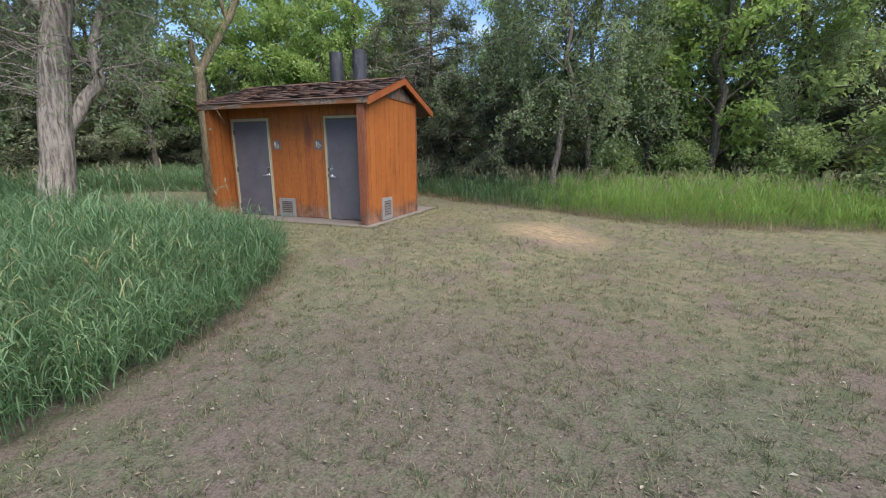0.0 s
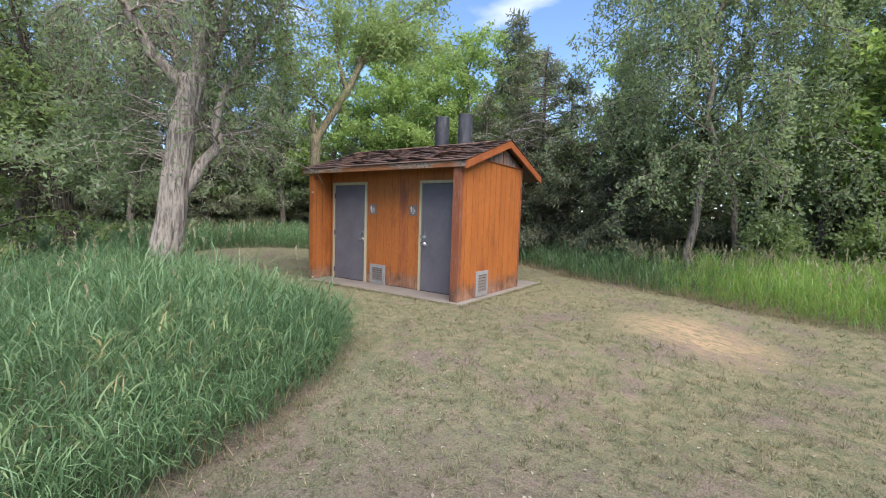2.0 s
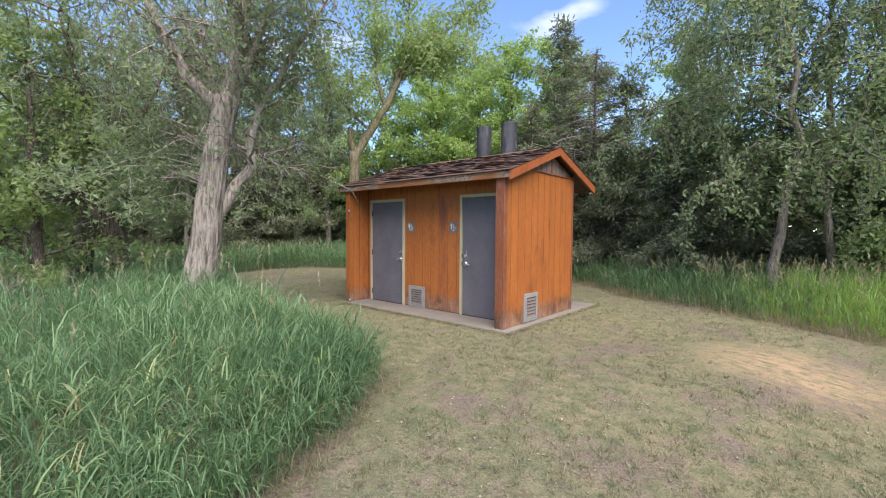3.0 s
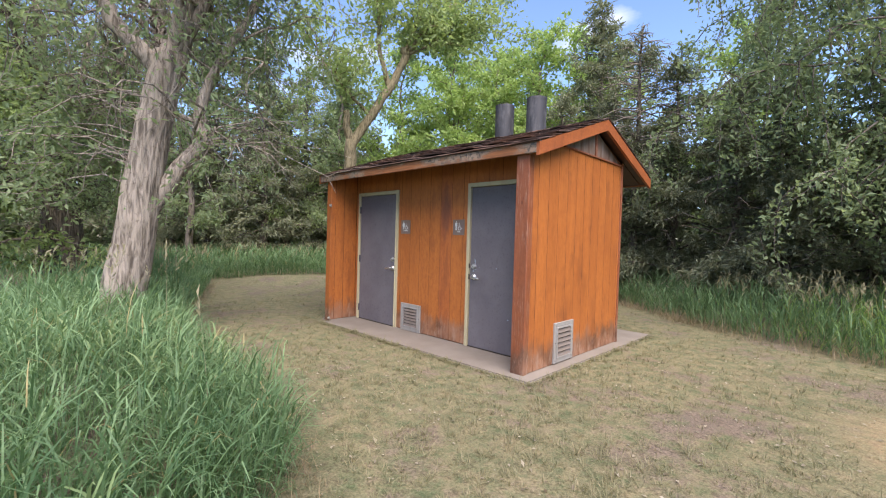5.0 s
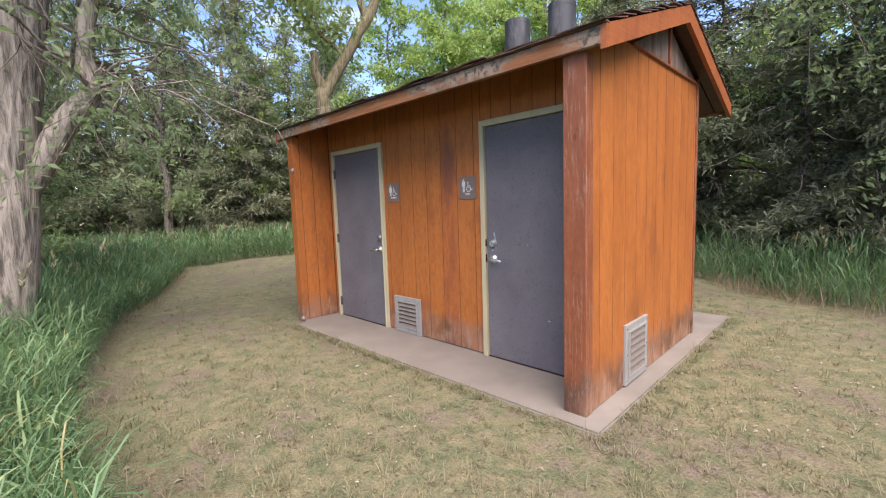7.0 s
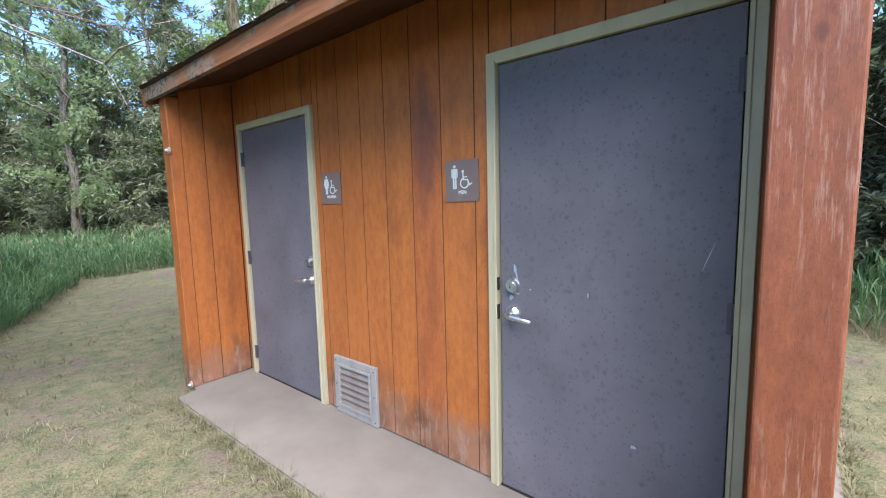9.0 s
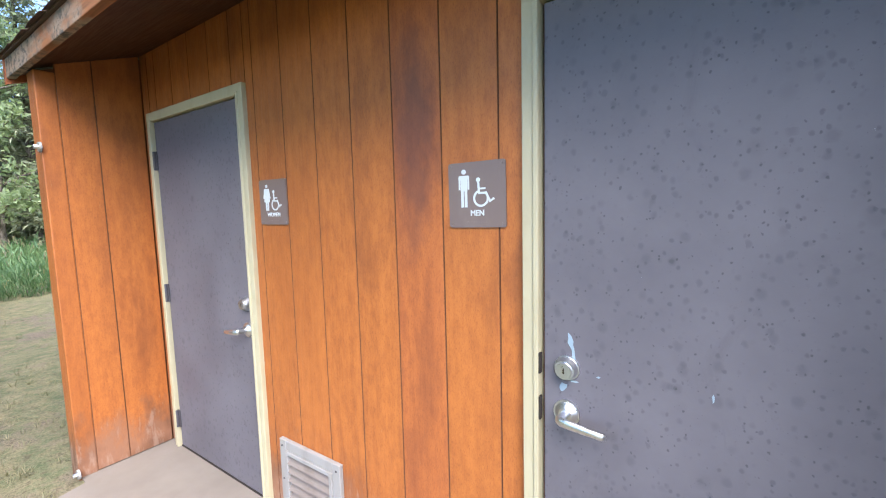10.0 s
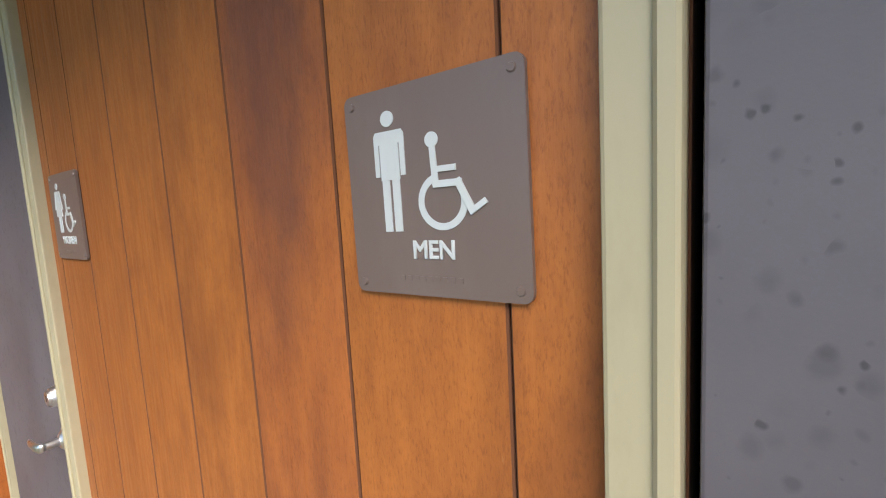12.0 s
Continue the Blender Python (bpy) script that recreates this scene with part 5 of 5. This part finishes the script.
# ---- tall grass ----
def inside(poly, x, y):
    hit = np.zeros(len(x), bool)
    for (x0, y0), (x1, y1) in zip(poly, poly[1:] + poly[:1]):
        if y0 != y1:
            c = ((y0 > y) != (y1 > y)) & (x < (x1 - x0) * (y - y0) / (y1 - y0) + x0)
            hit ^= c
    return hit


def edge_distance(poly, x, y):
    best = np.full(len(x), 1e9)
    for (x0, y0), (x1, y1) in zip(poly, poly[1:] + poly[:1]):
        dx, dy = x1 - x0, y1 - y0
        u = np.clip(((x - x0) * dx + (y - y0) * dy) / (dx * dx + dy * dy), 0, 1)
        best = np.minimum(best, np.hypot(x - x0 - u * dx, y - y0 - u * dy))
    return best


def blades(x, y, z, length, width, bend, rng, lean_dir=None, segs=4, start=None):
    """Bent tapering grass blades: vertex and face arrays."""
    n = len(x)
    az = rng.uniform(0, 2 * np.pi, n) if lean_dir is None else lean_dir
    dx, dy = np.cos(az), np.sin(az)
    tw = az + np.pi / 2 + rng.normal(0, 0.5, n)
    sx, sy = np.cos(tw), np.sin(tw)
    V = np.zeros((n, 2 * segs + 1, 3))
    px, py, pz = x.copy(), y.copy(), z.copy()
    ang = rng.uniform(0.02, 0.25, n) if start is None else start.copy()
    for k in range(segs + 1):
        u = k / segs
        wd = width * (1 - u ** 1.6) * (0.75 + 0.5 * u * (1 - u) * 2)
        if k < segs:
            V[:, 2 * k] = np.stack([px - sx * wd / 2, py - sy * wd / 2, pz], 1)
            V[:, 2 * k + 1] = np.stack([px + sx * wd / 2, py + sy * wd / 2, pz], 1)
        else:
            V[:, 2 * segs] = np.stack([px, py, pz], 1)
        st = length / segs
        px, py, pz = px + dx * np.sin(ang) * st, py + dy * np.sin(ang) * st, pz + np.cos(ang) * st
        ang = ang + bend * (0.4 + 1.2 * u)
    o = (np.arange(n) * (2 * segs + 1))[:, None]
    quads = [o + np.array([[2 * k, 2 * k + 1, 2 * k + 3, 2 * k + 2]]) for k in range(segs - 1)]
    tips = o + np.array([[2 * segs - 2, 2 * segs - 1, 2 * segs]])
    faces = np.concatenate(quads).tolist() + tips.tolist()
    return V.reshape(-1, 3), faces


def sow(poly, n, rng):
    p = np.array(poly)
    lo, hi = p.min(0), p.max(0)
    xs, ys = [], []
    while sum(map(len, xs)) < n:
        x, y = rng.uniform(lo[0], hi[0], n), rng.uniform(lo[1], hi[1], n)
        k = inside(poly, x, y)
        xs.append(x[k]), ys.append(y[k])
    return np.concatenate(xs)[:n], np.concatenate(ys)[:n]


def seed_heads(x, y, z, h, rng, size=0.11):
    """Thin stems with drooping plumes on top."""
    n = len(x)
    az = rng.uniform(0, 6.283, n)
    v, f = blades(x, y, z, h, np.full(n, 0.004), np.full(n, 0.10), rng, az, 3)
    tips = v.reshape(n, 7, 3)[:, 6]
    base = v.reshape(n, 7, 3)[:, 4]
    d = tips - base
    d /= np.linalg.norm(d, axis=1, keepdims=True)
    c = np.repeat(tips, 7, 0) - np.repeat(d, 7, 0) * np.tile(np.linspace(0, size, 7), n)[:, None]
    lv, lf = leaves(c, size * 0.55, rng, 0.28, np.repeat(d, 7, 0), 0.2, 0.35)
    return np.concatenate([v, lv]), f + (lf + len(v)).tolist()


LEFT_BED = [(1.3, -12.0), (1.28, -6.4), (1.15, -5.4), (1.0, -4.6), (0.72, -3.8), (0.33, -3.15), (-0.25, -2.86), (-0.95, -2.86), (-2.4, -2.78), (-3.7, -2.6), (-5.0, -2.3), (-6.9, -1.6), (-9.9, -0.5), (-12.3, 0.4), (-15, 0.6), (-16, -12.0)]
BACK_BED = [(-12.6, 0.6), (-12.5, 2.0), (-11.4, 3.2), (-8.6, 4.6), (-5.2, 5.8), (-2.0, 5.95), (-1.06, 5.5), (-0.29, 4.75), (0.79, 4.0), (1.63, 3.6), (4.0, 2.7), (5.9, 2.1), (7.6, 2.4), (9.2, 2.5), (13.5, 3.0), (14, 7.5), (5, 9.5), (-4, 10.5), (-10, 9.0), (-16.5, 5.5), (-19, 0.6)]


def grass_bed(name, label, poly, n, lo, hi, mat, seed, wide, pick=None, bend=1.0, per=5, segs=3, reach=1.0):
    rng = np.random.default_rng(seed)
    x, y = sow(poly, n, rng)
    if pick is not None:
        k = pick(x, y, rng)
        x, y = x[k], y[k]
    e = edge_distance(poly, x, y)
    tuft = 0.5 + 0.5 * np.sin(x * 3.1 + 1.3 * np.sin(y * 2.3)) * np.sin(y * 2.7 + 1.1 * np.sin(x * 1.9))
    L = (lo + (hi - lo) * smooth01(0.0, 1.1, e)) * (0.8 + 0.3 * tuft) * rng.uniform(0.6, 1.2, len(x))
    wind = 0.9 + 0.8 * np.sin(x * 1.3 + y * 0.9)
    az = np.where(rng.random(len(x)) < 0.55, rng.uniform(0, 6.283, len(x)), wind + rng.normal(0, 0.7, len(x)) - 0.6)
    gx = edge_distance(poly, x + 0.05, y) - edge_distance(poly, x - 0.05, y)
    gy = edge_distance(poly, x, y + 0.05) - edge_distance(poly, x, y - 0.05)
    out = np.arctan2(-gy, -gx) + rng.normal(0, 0.7, len(x))
    az = np.where((e < 0.8) & (rng.random(len(x)) < 0.78), out, az)
    n = len(x)
    z = ground_z(x, y) - 0.01
    tilt = rng.uniform(0.02, 0.22, n)
    sv, sf = blades(x, y, z, L, np.full(n, wide * 0.35), np.full(n, 0.03), rng, az, 2, tilt)
    parts_v, parts_f, off = [sv], list(sf), len(sv)
    for k in range(per):
        u = np.where(e < 0.45, rng.uniform(0.04, 0.97, n), rng.uniform(0.35, 0.98, n))
        bx, by = x + np.cos(az) * np.sin(tilt) * L * u, y + np.sin(az) * np.sin(tilt) * L * u
        a2 = np.where(rng.random(n) < np.where(e < 0.5, 0.7, 0.45), az + rng.normal(0, 0.7, n), rng.uniform(0, 6.283, n))
        ln = reach * rng.uniform(0.24, 0.55, n) * np.clip(L, 0.6, 1.1)
        v, f = blades(bx, by, z + np.cos(tilt) * L * u, ln, wide * rng.uniform(0.6, 1.25, n), bend * rng.uniform(0.45, 1.35, n), rng, a2, segs, rng.uniform(0.1, 0.7, n))
        parts_v.append(v)
        parts_f += (np.array([q if len(q) == 4 else q + [q[2]] for q in f]) + off).tolist()
        off += len(v)
    faces = [q if len(q) == 3 or q[3] != q[2] else q[:3] for q in parts_f]
    ob = mesh_ob(name, np.concatenate(parts_v), faces, mat)
    return tagged(ob, label, "grass", kind="stuff")


near_pick = lambda x, y, r: r.random(len(x)) < np.clip(1.3 - 0.17 * np.hypot(x - 0.7, y + 4.3), 0.045, 1) * np.where(edge_distance(LEFT_BED, x, y) < 0.6, 1.0, 0.48)
grass_bed("tall_grass", "dense tall blue-green grass bed beside the lawn", LEFT_BED, 70000, 0.46, 0.74, MAT_GRASS, 301, 0.0105, near_pick, bend=1.15, per=6, segs=4, reach=1.35)
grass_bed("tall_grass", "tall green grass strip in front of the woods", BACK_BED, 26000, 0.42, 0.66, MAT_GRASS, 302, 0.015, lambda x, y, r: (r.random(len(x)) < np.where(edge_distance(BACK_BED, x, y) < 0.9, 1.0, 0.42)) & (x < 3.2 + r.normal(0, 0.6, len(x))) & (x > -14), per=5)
# The right-hand strip gets its sunlit look from the blade colour.
grass_bed("tall_grass", "tall grass strip coloured bright yellow-green as if sunlit", BACK_BED, 52000, 0.45, 0.72, MAT_GRASS_SUN, 303, 0.012, lambda x, y, r: (x > 3.0 + r.normal(0, 0.8, len(x))) & (y < 5.6) & (x < 12), per=4)




def pale_tufts(n, seed):
    """Paler tufts that droop over the edge of the near bed."""
    rng = np.random.default_rng(seed)
    x, y = sow(LEFT_BED, n * 40, rng)
    e = edge_distance(LEFT_BED, x, y)
    k = (e > 0.12) & (e < 1.3) & (x > -2.5) & (y > -8)
    x, y = x[k][:n], y[k][:n]
    z = ground_z(x, y) + 0.44 + 0.24 * smooth01(0.1, 1.1, e[k][:n])
    per = 16
    m = len(x) * per
    u = rng.uniform(-0.16, 0.10, m)
    v, f = blades(np.repeat(x, per) + rng.normal(0, 0.025, m), np.repeat(y, per) + rng.normal(0, 0.025, m), np.repeat(z, per) + u, rng.uniform(0.14, 0.30, m), rng.uniform(0.010, 0.018, m), rng.uniform(0.5, 1.1, m), rng, None, 4, rng.uniform(0.3, 1.0, m))
    sv, sf = blades(x, y, ground_z(x, y) - 0.01, z - ground_z(x, y) + 0.08, np.full(len(x), 0.006), np.full(len(x), 0.02), rng, None, 2, np.full(len(x), 0.02))
    sf = [[i + len(v) for i in q] for q in sf]
    tagged(mesh_ob("grass_tufts", np.concatenate([v, sv]), f + sf, MAT_TUFT), "pale yellow-green drooping tufts in the tall grass", "grass", kind="stuff")


pale_tufts(60, 305)
MEADOW = [(-12.7, 0.4), (-12.5, 2.0), (-11.4, 3.3), (-8.6, 4.7), (-5.2, 6.0), (-9.0, 13.0), (-17.0, 13.0), (-23.0, 8.0), (-26.0, 1.0), (-26.0, -8.0), (-16.0, -8.0), (-15.2, 0.3)]
grass_bed("tall_grass", "broad meadow of tall green grass before the far woods", MEADOW, 11000, 0.5, 0.74, MAT_GRASS, 306, 0.034, per=3)
LEFT_STRIP = [(-3.3, -2.72), (-5.0, -2.32), (-6.9, -1.62), (-9.9, -0.52), (-12.3, 0.38), (-15.0, 0.58), (-16.0, -2.6), (-10.0, -3.8), (-5.0, -5.0)]
grass_bed("tall_grass", "tall green grass sweeping round the pale cottonwood tree", LEFT_STRIP, 9000, 0.36, 0.74, MAT_GRASS, 304, 0.019, per=4)


def heads(poly, n, seed, h, keep):
    rng = np.random.default_rng(seed)
    x, y = sow(poly, n, rng)
    k = keep(x, y)
    x, y = x[k], y[k]
    v, f = seed_heads(x, y, ground_z(x, y), h * rng.uniform(0.8, 1.25, len(x)), rng)
    tagged(mesh_ob("grass_seed_heads", v, f, MAT_SEED), "pale straw-coloured grass seed heads on thin stems", "grass", kind="stuff")


heads(BACK_BED, 4200, 311, 0.85, lambda x, y: (y < 6.0) & ((x > 1.5) | (np.sin(x * 7 + y * 5) > 0.75)))
heads(LEFT_BED, 900, 312, 1.0, lambda x, y: (x < -2.0) | (np.sin(x * 5 + y * 3) > 0.86))


def dry_edge(line, n, seed, spread, lo, hi):
    """Dry bent stems lying along the foot of a grass bed."""
    rng = np.random.default_rng(seed)
    p = np.array(line)
    seg = np.linalg.norm(np.diff(p, axis=0), axis=1)
    i = rng.choice(len(seg), n, p=seg / seg.sum())
    u = rng.uniform(0, 1, n)[:, None]
    q = p[i] + (p[i + 1] - p[i]) * u + rng.normal(0, spread, (n, 2))
    x, y = q[:, 0], q[:, 1]
    patchy = np.sin(x * 2.3 + 1.7 * np.sin(y * 1.9)) + rng.normal(0, 0.6, n) > -0.5
    x, y = x[patchy], y[patchy]
    m = len(x)
    v, f = blades(x, y, ground_z(x, y) - 0.004, rng.uniform(lo, hi, m), rng.uniform(0.003, 0.007, m), rng.uniform(0.05, 0.5, m), rng, None, 3, rng.uniform(0.3, 1.35, m))
    tagged(mesh_ob("dry_grass_edge", v, f, MAT_STRAW), "dry straw-coloured stems along the foot of the tall grass", "grass", kind="stuff")


dry_edge([(1.22, -5.8), (1.08, -4.9), (0.78, -3.8), (0.36, -3.1), (-0.25, -2.82), (-0.95, -2.82), (-2.4, -2.74), (-3.7, -2.56), (-5.0, -2.26), (-6.9, -1.56), (-9.9, -0.46), (-12.2, 0.44)], 2600, 321, 0.09, 0.06, 0.24)
dry_edge([(-2.0, 5.9), (-1.06, 5.45), (-0.29, 4.7), (0.79, 3.96), (1.63, 3.56), (4.0, 2.66), (5.9, 2.06), (7.6, 2.36), (9.2, 2.46)], 4200, 322, 0.12, 0.12, 0.42)


# ---- lawn blades ----
def lawn():
    rng = np.random.default_rng(320)
    poly = [(-9, -2.0), (-5, -2.2), (-0.9, -2.8), (0.7, -3.7), (1.2, -6), (1.25, -9), (9, -9), (9, 2.3), (4, 2.7), (0.8, 4.0), (-1, 5.5), (-5, 5.6), (-11, 3.2), (-12, 0.4)]
    cx, cy = sow(poly, 32000, rng)
    keep = ~((cx > -4.02) & (cx < 0.22) & (cy > -0.68) & (cy < 2.78))
    patch = np.array([noise.noise((a * 0.9, b * 0.9, 3.0)) + 0.5 * noise.noise((a * 3.1, b * 3.1, 8.0)) for a, b in zip(cx, cy)])
    sand = np.hypot((cx - 3.4) * 0.8, (cy - 0.3) * 0.9) > 0.85 + 0.5 * patch
    keep &= (patch > rng.uniform(-0.8, 0.3, len(cx))) & sand & (rng.random(len(cx)) < np.clip(1.35 - 0.13 * np.hypot(cx - 2, cy + 4.5), 0.05, 1))
    cx, cy = cx[keep], cy[keep]
    rim = rng.uniform(-3.7, 0.2, 260), np.abs(rng.normal(0, 0.035, 260)) * -1 - 0.645
    rim2 = np.abs(rng.normal(0, 0.035, 170)) + 0.175, rng.uniform(-0.65, 2.7, 170)
    cx, cy = np.concatenate([cx, rim[0], rim2[0]]), np.concatenate([cy, rim[1], rim2[1]])
    per = 13
    a = rng.uniform(0, 6.283, len(cx) * per)
    r = np.abs(rng.normal(0, 0.028, len(cx) * per))
    x, y = np.repeat(cx, per) + np.cos(a) * r, np.repeat(cy, per) + np.sin(a) * r
    n = len(x)
    v, f = blades(x, y, ground_z(x, y) - 0.004, rng.uniform(0.02, 0.062, n) * np.repeat(np.where(rng.random(len(cx)) < 0.12, 1.7, 1.0), per), rng.uniform(0.0035, 0.008, n), rng.uniform(0.2, 0.8, n), rng, a, 2, rng.uniform(0.15, 1.2, n))
    tagged(mesh_ob("lawn_grass", v, f, MAT_LAWN), "short worn mown grass with dry straw blades", "grass", kind="stuff")


lawn()


def litter():
    """Small dry leaves and straw bits lying on the lawn."""
    rng = np.random.default_rng(330)
    n = 6500
    x, y = rng.uniform(-2, 8, n), rng.uniform(-8, 2.4, n)
    k = ~((x > -4) & (x < 0.2) & (y > -0.7)) & ~inside(LEFT_BED, x, y)
    x, y = x[k], y[k]
    c = np.stack([x, y, ground_z(x, y) + 0.012], 1)
    d = rng.normal(size=c.shape)
    d[:, 2] *= 0.15
    v, f = leaves(c, 0.027 * rng.uniform(0.5, 1.3, len(c)), rng, 0.55, d, 3.0, 0.1)
    tagged(mesh_ob("leaf_litter", v, f, MAT_LITTER), "scattered small pale dry leaves on the lawn", "leaf litter", kind="stuff")


litter()


# ---- chipped paint and scuffs ----
def chip(parent, name, cx, cz, w, h, seed, mat, y=-0.0055, slant=0.0):
    rng = random.Random(seed)
    n = 11
    pts = []
    for k in range(n):
        a = 2 * math.pi * k / n
        r = rng.uniform(0.55, 1.0)
        z = r * math.sin(a) * h / 2
        pts.append((cx + r * math.cos(a) * w / 2 + slant * z, cz + z))
    part(name, prism(bmesh.new(), pts, y, y + 0.0022), mat, parent)


drip = [(lx_m + x, z) for x, z in ((0.002, 1.128), (0.012, 1.118), (0.017, 1.104), (0.016, 1.094), (0.019, 1.086), (0.022, 1.064), (0.024, 1.052), (0.014, 1.058), (0.013, 1.080), (0.006, 1.092), (0.001, 1.100), (0.003, 1.112))]
part("paint_chip", prism(bmesh.new(), drip, -0.0055, -0.0033), MAT_CHIP, door_m)
chip(door_m, "paint_chip", lx_m - 0.012, 0.968, 0.022, 0.034, 2, MAT_CHIP, slant=0.3)
chip(door_m, "paint_chip", lx_m + 0.020, 0.990, 0.034, 0.008, 7, MAT_CHIP)
chip(door_m, "paint_chip", lx_m + 0.086, 1.016, 0.012, 0.007, 8, MAT_CHIP)
chip(door_m, "paint_chip", -0.545, 0.425, 0.030, 0.016, 3, MAT_CHIP)
chip(door_m, "scratch", -0.312, 1.215, 0.004, 0.14, 4, MAT_CHIP, slant=0.35)
chip(door_m, "scratch", -0.735, 1.02, 0.006, 0.022, 5, MAT_CHIP)
hole_bm = bmesh.new()
rod(hole_bm, (-1.1735, -0.0220, 1.532), (-1.1735, -0.0232, 1.532), 0.0024, n=12)
part("screw_hole", hole_bm, MAT_DARK, door_m)
